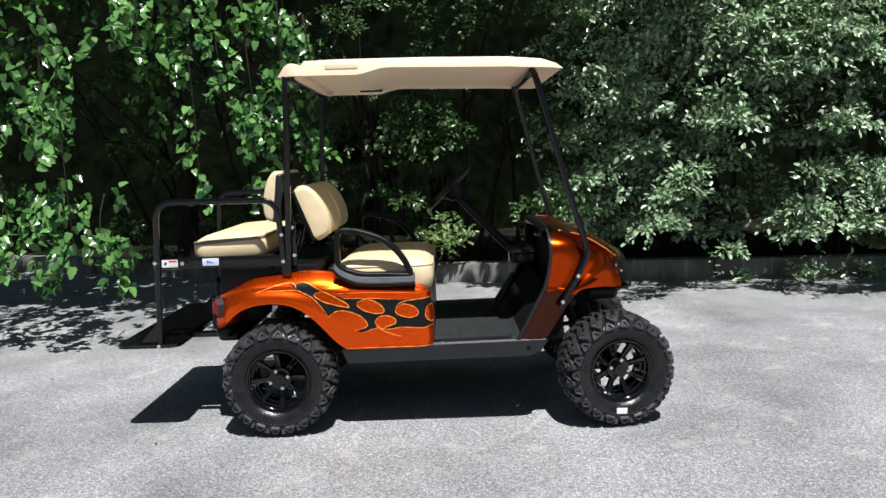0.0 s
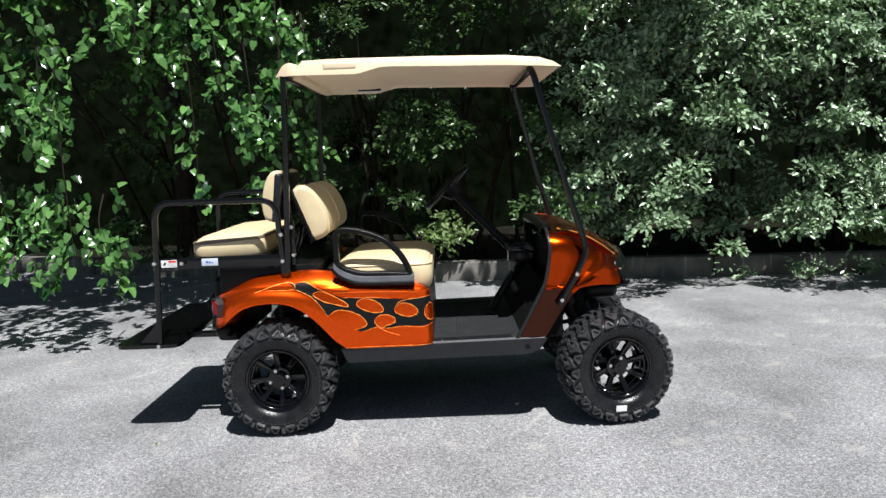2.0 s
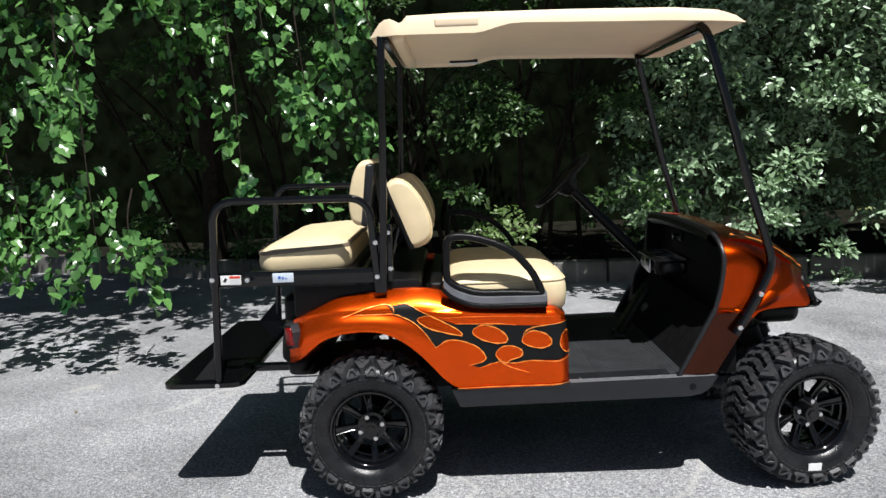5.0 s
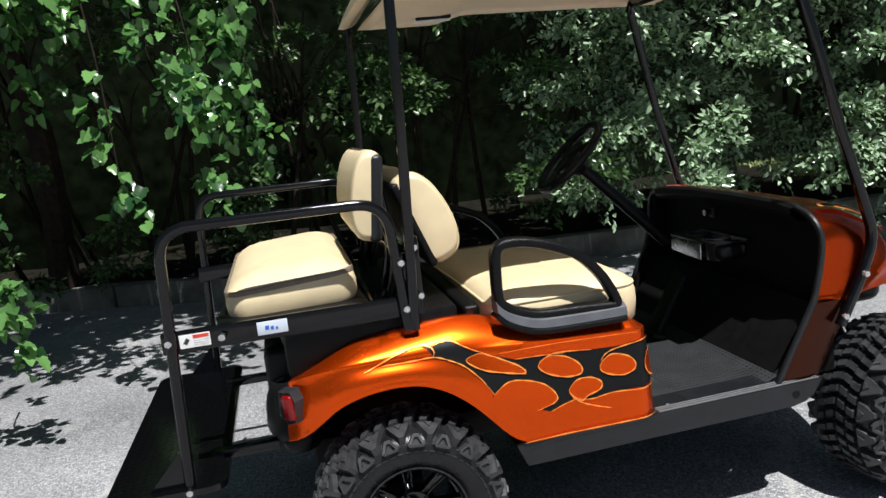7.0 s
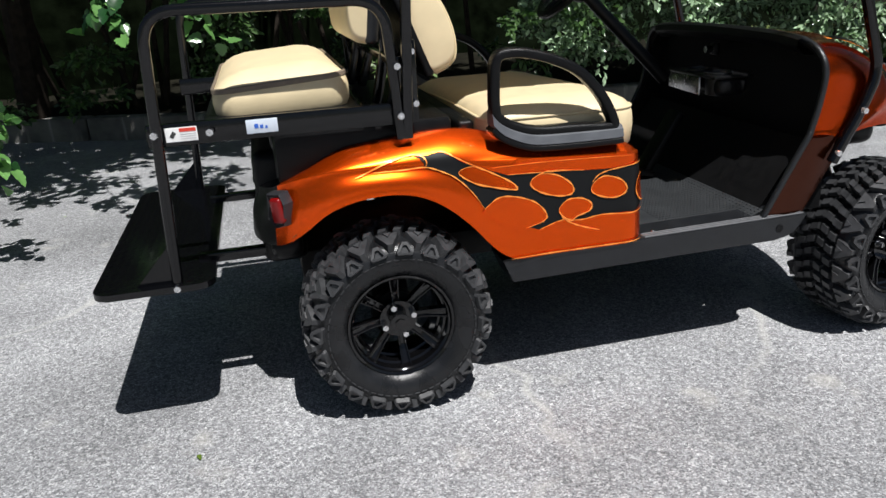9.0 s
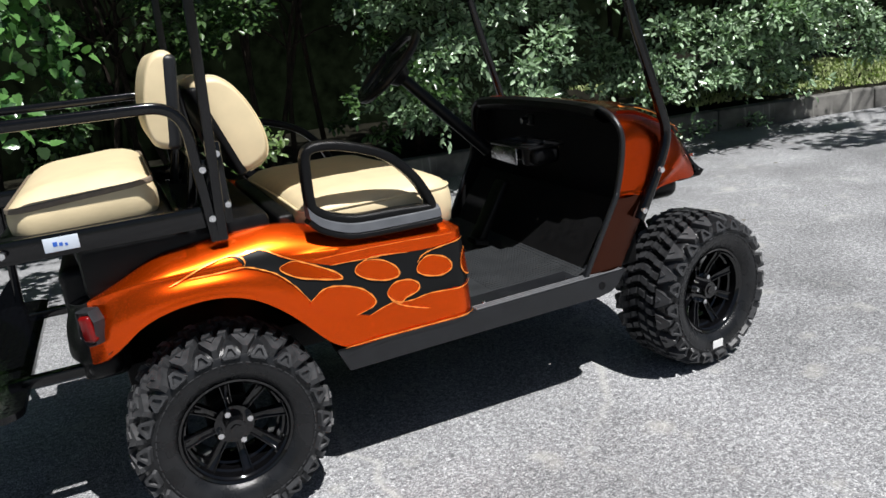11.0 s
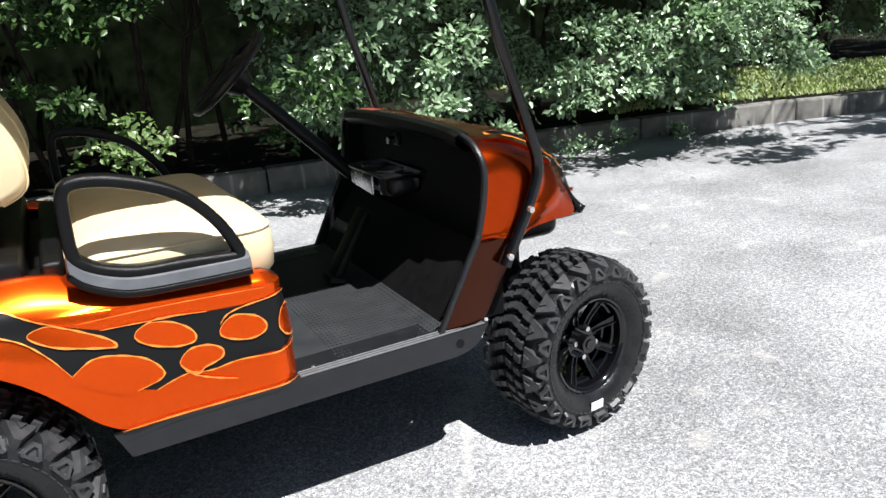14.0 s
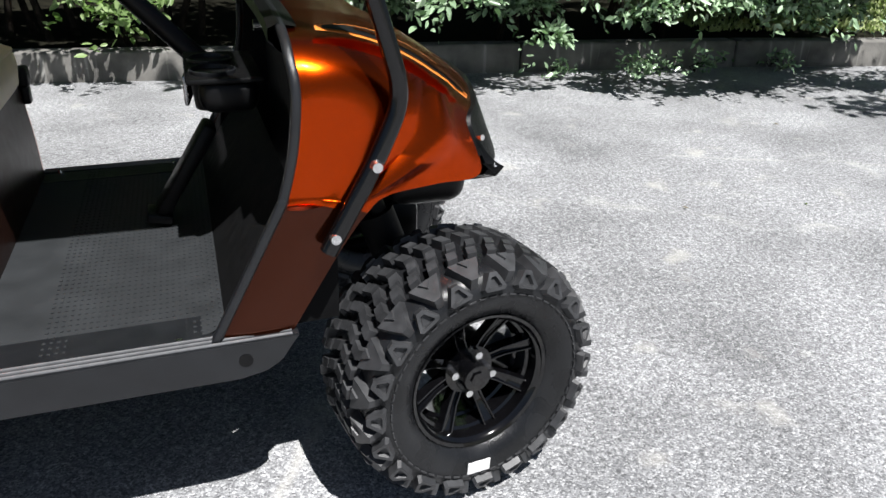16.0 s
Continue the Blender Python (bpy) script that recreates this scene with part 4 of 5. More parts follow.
bm, loop = cushion(0.534, 0.0, 0.485, 0.985, [(0.690, 0.04), (0.692, 0.018), (0.710, 0.005), (0.760, 0.0), (0.795, 0.002), (0.815, 0.008), (0.832, 0.022), (0.845, 0.045), (0.853, 0.085), (0.856, 0.14), (0.857, 0.20)], 0.075)
for v in bm.verts:
    v.co.z -= 0.022 * smooth_step(-0.30, 0.49, v.co.y) * smooth_step(0.74, 0.84, v.co.z)
seat = cpart("front_seat", bm, TAN, label="tan vinyl front bench seat")
bm = bmesh.new()
sweep(bm, [p - Vector((0, 0, 0.018 * smooth_step(-0.30, 0.49, p.y))) for p in loop(0.815, 0.007)], circle(0.0045, 8), closed=True, up=Vector((0, 0, 1)))
part("piping", bm, TAN, seat).matrix_parent_inverse = Matrix.Identity(4)


def back_cushion(y0, y1, h, t, soft=0.035):
    """Backrest: a D-shaped section, flat behind and full in front, with rounded ends."""
    sec = [(-0.5 * t, -0.46 * h), (-0.5 * t, 0.0), (-0.5 * t, 0.40 * h), (-0.25 * t, 0.50 * h), (0.12 * t, 0.46 * h), (0.38 * t, 0.28 * h), (0.50 * t, 0.0), (0.47 * t, -0.26 * h),
           (0.28 * t, -0.46 * h), (-0.10 * t, -0.52 * h)]
    ring = [(p.x, p.y) for p in spline([(a, b, 0) for a, b in sec], 5, closed=True)]
    bm = bmesh.new()
    rows = []
    n = 6
    for k in range(n + 1):
        a = math.pi / 2 * k / n
        rows.append((y0 + soft * (1 - math.cos(a)), 1 - 0.17 * (1 - math.sin(a))))
    mid = [(y0 + (y1 - y0) * f, 1.0) for f in (0.3, 0.5, 0.7)]
    rows = rows + mid + [(y0 + y1 - y, s) for y, s in rows[::-1]]
    V = grid_faces(bm, [[(a * s, y, b * s) for a, b in ring] for y, s in rows], wrap=True)
    bm.faces.new(V[0])
    bm.faces.new(V[-1])
    return bm, ring


def backrest(name, label, place, flip, y0, y1, h, t, shell, dark):
    bm, ring = back_cushion(y0, y1, h, t)
    ob = cpart(name, bm, TAN, label=label, sharp=50)
    ob.matrix_basis = place @ Matrix.Diagonal((flip, 1, 1, 1))
    bm = bmesh.new()
    sweep(bm, [(a * 1.0, y0 + 0.022, b * 1.0) for a, b in ring if a > -0.3 * t], circle(0.0028, 6), up=Vector((0, 1, 0)))
    if flip > 0:
        part("piping", bm, TAN, ob)
    bm = rbox(((shell / 2 - 0.56) * t, (y0 + y1) / 2, -0.03 * h), (shell * t, (y1 - y0) * 1.015, 0.98 * h), min(0.018, 0.4 * shell * t), 4)
    part("back_shell", bm, dark, ob, "black backrest shell")
    return ob


for y0, y1 in ((-0.37, -0.005), (0.005, 0.38)):
    backrest("front_backrest", "tan vinyl front backrest", pose(0.176, 0, 1.092, 0, -21, 0), 1, y0, y1, 0.28, 0.122, 0.22, BLACK_PLASTIC)
backrest("rear_backrest", "tan vinyl rear-facing backrest", pose(-0.010, 0, 1.176, 0, 7, 0), -1, -0.44, 0.06, 0.25, 0.085, 0.46, GREY_PLASTIC)

# rear seat cushion
SLOPE = Matrix.Translation((-0.248, -0.03, 0.945)) @ pose(0, 0, 0, 0, -4, 0)
bm, loop = cushion(0, 0, 0.372, 0.80, [(-0.074, 0.03), (-0.072, 0.012), (-0.054, 0.003), (-0.018, 0.0), (0.010, 0.004), (0.020, 0.012), (0.034, 0.030), (0.046, 0.055), (0.054, 0.090), (0.057, 0.13)], 0.065)
bm.transform(SLOPE)
rseat = cpart("rear_seat", bm, TAN, label="tan vinyl rear seat cushion")
bm = bmesh.new()
sweep(bm, [SLOPE @ p for p in loop(0.016, 0.006)], [(0.008, 0), (0.005, 0.004), (-0.005, 0.005), (-0.008, 0.001), (-0.005, -0.004), (0.005, -0.004)], closed=True, up=Vector((0, 0, 1)))
part("piping", bm, PIPING, rseat)
cpart("rear_seat_pan", rbox((-0.25, 0, 0.874), (0.42, 0.93, 0.026), 0.010, 3), BLACK_PLASTIC, label="black plastic rear seat pan")

# rear seat frame
for s in (-1, 1):
    y = s * 0.515
    bm = bmesh.new()
    sweep(bm, bend([(-0.586, y, 0.452), (-0.558, y, 1.166), (0.030, y, 1.161), (0.052, y, 0.80)], 0.085, 8), rrect(0.026, 0.029, 0.010), up=Vector((0, 1, 0)))
    rail = cpart("grab_rail", bm, BLACK_STEEL, label="black tubular steel grab rail")
    cpart("side_bar", rbox((-0.265, s * 0.502, 0.866), (0.66, 0.022, 0.058), 0.005), BLACK_STEEL, label="black steel seat frame bar")
    for x, z in ((-0.574, 0.873), (-0.440, 0.869), (0.051, 0.864), (0.050, 0.993), (-0.586, 0.462)):
        bm = bmesh.new()
        cyl(bm, (x, s * 0.525, z), (x, s * 0.543, z), 0.0115, 6, 0.0095)
        part("bolt", bm, CHROME, rail, "zinc bolt head")
    bm = bmesh.new()
    sweep(bm, [(0.070, s * 0.515, 0.80), (0.074, s * 0.517, 0.90), (0.091, s * 0.522, 1.26), (0.106, s * 0.520, 1.742)], rrect(0.028, 0.027, 0.006), up=Vector((0, 1, 0)))
    strut = cpart("rear_strut", bm, BLACK_STEEL, label="black steel roof strut")
    plate = cpart("strut_plate", rbox((0.092, s * 0.492, 0.945), (0.034, 0.012, 0.22), 0.004), BLACK_STEEL, label="black steel strut plate")
    for x, z in ((0.096, 1.025), (0.100, 0.888), (0.018, 0.880)):
        bm = bmesh.new()
        cyl(bm, (x, s * 0.496, z), (x, s * 0.512, z), 0.011, 6, 0.009)
        part("bolt", bm, CHROME, plate, "zinc bolt head")
    bm = bmesh.new()
    sweep(bm, bend([(1.280, s * 0.46, 1.742), (1.292, s * 0.50, 1.715), (1.362, s * 0.525, 1.45), (1.427, s * 0.535, 1.198), (1.487, s * 0.545, 1.000), (1.527, s * 0.552, 0.862), (1.472, s * 0.566, 0.752), (1.384, s * 0.572, 0.600)], 0.05, 6),
          rrect(0.030, 0.030, 0.010), up=Vector((0, 1, 0)))
    pil = cpart("front_strut", bm, BLACK_STEEL, label="black tubular front roof strut")
    for x, z in ((1.472, 0.752), (1.397, 0.628)):
        bm = bmesh.new()
        cyl(bm, (x, s * 0.578, z), (x, s * 0.588, z), 0.0125, 12, 0.009)
        part("bolt", bm, CHROME, pil, "zinc bolt head")
cpart("roof_crossbar", rbox((1.285, 0, 1.737), (0.03, 0.94, 0.03), 0.008), BLACK_STEEL)
cpart("roof_crossbar", rbox((0.118, 0, 1.735), (0.03, 1.0, 0.03), 0.008), BLACK_STEEL)
cpart("cross_bar", box(rbox((0.06, 0, 1.0), (0.03, 1.0, 0.03), 0.006), (-0.02, 0, 0.86), (0.03, 1.0, 0.03), 0.006), BLACK_STEEL)
for s in (-1, 1):
    bm = bmesh.new()
    sweep(bm, [(0.02, s * 0.30, 0.85), (0.06, s * 0.30, 1.02), (0.035, s * 0.30, 1.24)], rrect(0.025, 0.03, 0.006))
    sweep(bm, [(0.06, s * 0.30, 0.84), (0.12, s * 0.30, 1.02), (0.14, s * 0.30, 1.16)], rrect(0.025, 0.03, 0.006))
    cpart("back_bracket", bm, BLACK_STEEL)
    cpart("seat_leg", rbox((-0.285, s * 0.40, 0.775), (0.012, 0.03, 0.16), 0.004, 2, pose(0, 0, 0, 0, -10, 0)), BLACK_STEEL)
    cpart("seat_leg", rbox((-0.15, s * 0.36, 0.80), (0.03, 0.03, 0.14), 0.005), BLACK_STEEL)
# foot platform
bm = bmesh.new()
ring = rrect(0.315, 1.08, 0.05, 6)
lo = [bm.verts.new((-0.647 + a, b, 0.452)) for a, b in ring]
hi = [bm.verts.new((-0.647 + a, b, 0.470)) for a, b in ring]
bm.faces.new(hi)
bm.faces.new(lo[::-1])
for i in range(len(ring)):
    bm.faces.new((lo[i], lo[(i + 1) % len(ring)], hi[(i + 1) % len(ring)], hi[i]))
step = cpart("foot_platform", bm, BLACK_STEEL, label="glossy black diamond-plate foot platform")
bm = bmesh.new()
for i in range(13):
    for k in range(44):
        x, y = -0.79 + i * 0.0235, -0.53 + k * 0.0247
        if abs(y) < 0.53:
            box(bm, (x, y, 0.4700), (0.016, 0.005, 0.0022), 0, 0, pose(0, 0, 0, 0, 0, 45 if (i + k) % 2 else -45))
part("tread_pattern", bm, BLACK_STEEL, step, smooth=False)
for s in (-1, 1):
    bm = rbox((-0.44, s * 0.33, 0.47), (0.20, 0.035, 0.03), 0.005)
    cpart("platform_bracket", bm, BLACK_STEEL)

for s in (-1, 1):
    bm = bmesh.new()
    tri = [(-0.598, 0.470), (-0.690, 0.470), (-0.594, 0.575)]
    fa = [bm.verts.new((x, s * 0.512, z)) for x, z in tri]
    fb = [bm.verts.new((x, s * 0.506, z)) for x, z in tri]
    bm.faces.new(fa)
    bm.faces.new(fb[::-1])
    for i in range(3):
        bm.faces.new((fa[i], fa[(i + 1) % 3], fb[(i + 1) % 3], fb[i]))
    cpart("gusset", bm, BLACK_STEEL, label="black steel gusset at the foot of the rail")

# labels on the seat frame
lab = cpart("warning_label", rbox((-0.510, -0.5145, 0.867), (0.078, 0.002, 0.036), 0.0005, 1), WHITE, label="white warning label with red heading bar")
part("heading_bar", rbox((-0.494, -0.516, 0.878), (0.04, 0.001, 0.009), 0), RED_PRINT, lab)
part("pictogram", rbox((-0.531, -0.516, 0.867), (0.010, 0.001, 0.016), 0, 0, pose(0, 0, 0, 0, 35, 0)), BLACK_PRINT, lab)
for k in range(3):
    part("text_bar", rbox((-0.494, -0.516, 0.868 - 0.006 * k), (0.038, 0.001, 0.0014), 0), GREY_PRINT, lab)
lab = cpart("maker_label", rbox((-0.310, -0.5145, 0.869), (0.080, 0.002, 0.036), 0.006, 2), BLUE_LABEL, label="pale blue maker label with dark blue marks")
for k, (dx, w) in enumerate(((-0.014, 0.010), (-0.001, 0.008), (0.011, 0.006))):
    part("mark", rbox((-0.310 + dx, -0.516, 0.870 - 0.002 * k), (w, 0.001, 0.011 - 0.002 * k), 0), BLUE, lab)


# armrests
for s in (-1, 1):
    y = s * 0.528
    out = spline([(0.313, y, 0.850), (0.313, y, 0.930), (0.319, y, 0.985), (0.346, y, 1.003), (0.417, y, 0.997), (0.510, y, 0.966), (0.572, y, 0.928), (0.626, y, 0.868),
                  (0.660, y, 0.805), (0.664, y, 0.778), (0.640, y, 0.776), (0.54, y, 0.782), (0.435, y, 0.785), (0.365, y, 0.804), (0.328, y, 0.826)], 4, closed=True)
    bm = bmesh.new()
    sweep(bm, out, rrect(0.048, 0.028, 0.011), closed=True, up=Vector((0, 1, 0)))
    arm = cpart("armrest", bm, BLACK_PLASTIC, label="black plastic hip restraint loop")
    # broad grey foot that leans outwards at its top
    bm = bmesh.new()
    foot = spline([(0.300, 0, 0.836), (0.330, 0, 0.806), (0.385, 0, 0.780), (0.440, 0, 0.769), (0.55, 0, 0.766), (0.66, 0, 0.766), (0.686, 0, 0.768)], 6)
    prof = [(0.500, 0.016), (0.542, 0.014), (0.556, 0.004), (0.562, -0.018), (0.550, -0.024), (0.500, -0.024)]
    V = grid_faces(bm, [[(p.x, s * a, p.z + b) for a, b in prof] for p in foot], wrap=True)
    bm.faces.new(V[0])
    bm.faces.new(V[-1])
    part("base", bm, ARM_GREY, arm, "mid grey plastic armrest base")
    bm = bmesh.new()
    sweep(bm, [(p.x, s * 0.532, p.z - 0.029) for p in foot], rrect(0.060, 0.020, 0.008), up=Vector((0, 1, 0)))
    part("base_rim", bm, BLACK_PLASTIC, arm)
for o in [c for a in cart.children if a.name.startswith("armrest") for c in a.children]:
    o.matrix_parent_inverse = Matrix.Identity(4)


cpart("seat_bracket", box(rbox((0.768, 0.505, 0.712), (0.030, 0.05, 0.055), 0.010, 3), (0.768, 0.505, 0.665), (0.022, 0.034, 0.05), 0.006), BLACK_PLASTIC, label="black plastic seat corner bracket")


# roof
HI = [(0.068, 1.745), (0.086, 1.772), (0.103, 1.792), (0.122, 1.801), (0.140, 1.802), (0.156, 1.796), (0.174, 1.784), (0.186, 1.788), (0.204, 1.808), (0.375, 1.812), (0.80, 1.808), (1.16, 1.799),
      (1.318, 1.784), (1.383, 1.765), (1.420, 1.742)]
LO = [(0.068, 1.741), (0.20, 1.738), (0.445, 1.735), (0.475, 1.738), (0.53, 1.753), (0.575, 1.763), (0.62, 1.764), (1.16, 1.749), (1.30, 1.742), (1.420, 1.738)]


def table(tb, x):
    return float(np.interp(x, [t[0] for t in tb], [t[1] for t in tb]))


bm = bmesh.new()
rows = []
xs = sorted({t[0] for t in HI} | {t[0] for t in LO} | {0.09 + 0.04 * k for k in range(33)} | {0.072, 0.078, 1.40, 1.41})
for x in xs:
    hi, lo = table(HI, x), table(LO, x)
    e = min(smooth_step(0.06, 0.20, x), 1 - smooth_step(1.30, 1.48, x))
    w = 0.500 + 0.072 * e ** 0.5
    th = max(0.004, hi - lo)
    col = []
    for k in range(25):
        u = k / 24
        y = -w + 0.03 + (2 * w - 0.06) * u
        crown = 0.020 * (1 - (2 * u - 1) ** 2) + 0.004 * math.sin(math.pi * u * 6) ** 2 * e
        col.append((x, y, hi + crown))
    col += [(x, w - 0.012, hi - 0.12 * th), (x, w - 0.004, hi - 0.45 * th), (x, w, lo), (x, w - 0.016, lo), (x, w - 0.026, lo + 0.008 * e)]
    for k in range(1, 40):
        u = k / 40
        col.append((x, (w - 0.026) * (1 - 2 * u), lo + (0.010 + 0.0035 * (k % 2)) * e))
    col += [(x, -w + 0.026, lo + 0.008 * e), (x, -w + 0.016, lo), (x, -w, lo), (x, -w + 0.004, hi - 0.45 * th), (x, -w + 0.012, hi - 0.12 * th)]
    rows.append(col)
V = grid_faces(bm, rows, wrap=True)
bm.faces.new(V[0])
bm.faces.new(V[-1])
roof = cpart("roof", bm, ROOF, label="tan moulded plastic roof", sharp=30)
for s in (-1, 1):
    bm = rbox((0.382, s * 0.562, 1.776), (0.16, 0.022, 0.034), 0.009, 4)
    part("grip", bm, ROOF, roof, "moulded roof hand grip")
# dark block stands in for the slot's shade, white lip for sunlight
part("grip_slot", rbox((0.425, 0.405, 1.744), (0.135, 0.030, 0.012), 0.004, 3), DARK_METAL, roof, "dark block for the shaded slot behind the hand grip")
part("slot_lip", rbox((0.425, 0.427, 1.739), (0.145, 0.014, 0.018), 0.005, 3), WHITE, roof, "hand grip lip coloured white for the sunlight on it")
cpart("roof_rib", rbox((0.165, 0, 1.742), (0.05, 0.96, 0.03), 0.012, 3), ROOF, label="moulded cross rib under the roof")

# ---- hedge and trees ----


def leaf_shape(kind):
    """Leaf outline as vertices (along, across, fold) and faces; unit length."""
    if kind == "oval":
        v = [(0, 0, 0), (0.32, 0.23, 0.06), (0.70, 0.19, 0.05), (1, 0, -0.05), (0.70, -0.19, 0.05), (0.32, -0.23, 0.06)]
        f = [(0, 2, 1), (0, 3, 2), (0, 4, 3), (0, 5, 4)]
    else:
        half = [(-0.04, 0.24, 0.06), (0.16, 0.40, 0.10), (0.30, 0.33, 0.06), (0.48, 0.36, 0.05), (0.60, 0.25, 0.02), (0.78, 0.20, -0.03)]
        v = [(0, 0, 0)] + half + [(1, 0, -0.14)] + [(a, -b, c) for a, b, c in half[::-1]] + [(0.42, 0, -0.02)]
        f = [(i, 14, (i + 1) % 14) for i in range(14)]
    return np.array(v), np.array(f)


def leaves_mesh(name, kind, place, along, normal, size):
    """Many leaves as one mesh."""
    sv, sf = leaf_shape(kind)
    n = len(place)
    along = along / np.linalg.norm(along, axis=1, keepdims=True)
    side = np.cross(normal, along)
    side /= np.linalg.norm(side, axis=1, keepdims=True) + 1e-9
    nor = np.cross(along, side)
    P = (place[:, None, :] + size[:, None, None] * (sv[None, :, 0:1] * along[:, None, :] + sv[None, :, 1:2] * side[:, None, :] + sv[None, :, 2:3] * nor[:, None, :]))
    F = sf[None] + (np.arange(n) * len(sv))[:, None, None]
    P, F = P.reshape(-1, 3).astype(np.float32), F.reshape(-1, 3).astype(np.int32)
    me = bpy.data.meshes.new(name)
    me.vertices.add(len(P))
    me.vertices.foreach_set("co", P.ravel())
    me.loops.add(F.size)
    me.loops.foreach_set("vertex_index", F.ravel())
    me.polygons.add(len(F))
    me.polygons.foreach_set("loop_start", np.arange(0, F.size, 3, dtype=np.int32))
    me.update(calc_edges=True)
    me.shade_smooth()
    return me


def rand_unit(r, n):
    v = r.normal(size=(n, 3))
    return v / np.linalg.norm(v, axis=1, keepdims=True)


def lump(x, z, seed):
    return (0.30 * noise.noise((x * 0.9 + seed, z * 1.0, 3.1)) + 0.26 * noise.noise((x * 2.1, z * 2.2 + seed, 7.7)) + 0.10 * noise.noise((x * 5, z * 5, seed)))


def hedge_front(x, z):
    """Where the face of the hedge stands at a height."""
    y = 2.42 + 0.20 * (z - 0.8) + 0.6 * (1 - smooth_step(0.25, 0.85, z)) - 0.06 * max(0, x - 2)
    if x < 2.3:
        y += 1.0 * smooth_step(2.3, 0.9, x) * smooth_step(-2.5, -0.5, x)
    return y + 2.2 * smooth_step(6.0, 8.2, x)


def twig_leaves(r, base, direction, length, count, size, spread=0.05, droop=0.25):
    """Leaves along a shoot: places, directions, normals, sizes."""
    t = (np.arange(count) + r.random(count)) / count
    base = np.asarray(base)
    direction = np.asarray(direction) / np.linalg.norm(direction)
    p = base + direction * (t * length)[:, None]
    p[:, 2] -= droop * length * t ** 2
    p += r.normal(size=(count, 3)) * spread
    al = direction * 0.7 + r.normal(size=(count, 3)) * 0.6
    al[:, 2] -= 0.25
    nn = np.array((0.05, -0.66, 0.8)) + r.normal(size=(count, 3)) * 0.42
    return p, al, nn, size * (0.65 + 0.6 * r.random(count))


def crown(name, parent, material, kind, chunks, label=""):
    P, A, N, S = (np.concatenate([c[i] for c in chunks]) for i in range(4))
    me = leaves_mesh(name, kind, P, A, N, S)
    me.materials.append(material)
    ob = new(name, me)
    ob.parent = parent
    ob["kind"] = "stuff"
    if label:
        ob["label"] = label
    return ob


def limb(bm, pts, r0, r1):
    pts = spline(pts, 5)
    n = len(pts)
    rings = []
    for i, p in enumerate(pts):
        t = (pts[min(i + 1, n - 1)] - pts[max(i - 1, 0)]).normalized()
        u = t.orthogonal().normalized()
        w = t.cross(u)
        rr = r0 + (r1 - r0) * i / (n - 1)
        rings.append([bm.verts.new(p + (u * math.cos(a) + w * math.sin(a)) * rr) for a in [2 * math.pi * k / 7 for k in range(7)]])
    for i in range(n - 1):
        for k in range(7):
            bm.faces.new((rings[i][k], rings[i][(k + 1) % 7], rings[i + 1][(k + 1) % 7], rings[i + 1][k]))


def bough(r, centre, radius, count, size, wild=0.38):
    """A leafy bough end: leaves over the sunward side of a flattened clump."""
    d = rand_unit(r, count)
    d[:, 1] = -np.abs(d[:, 1]) * 0.9 + 0.25 * r.random(count)
    d[:, 2] = np.abs(d[:, 2]) * 1.0 - 0.45 * r.random(count)
    rad = radius * (0.45 + 0.6 * r.random(count) ** 0.6)
    p = np.asarray(centre) + d * rad[:, None] * np.array((1.15, 0.9, 0.75))
    al = d * 0.8 + r.normal(size=(count, 3)) * 0.45 + np.array((0, -0.2, -0.3))
    nn = np.array((0.08, -0.66, 0.80)) + r.normal(size=(count, 3)) * wild
    return p, al, nn, size * (0.6 + 0.65 * r.random(count))


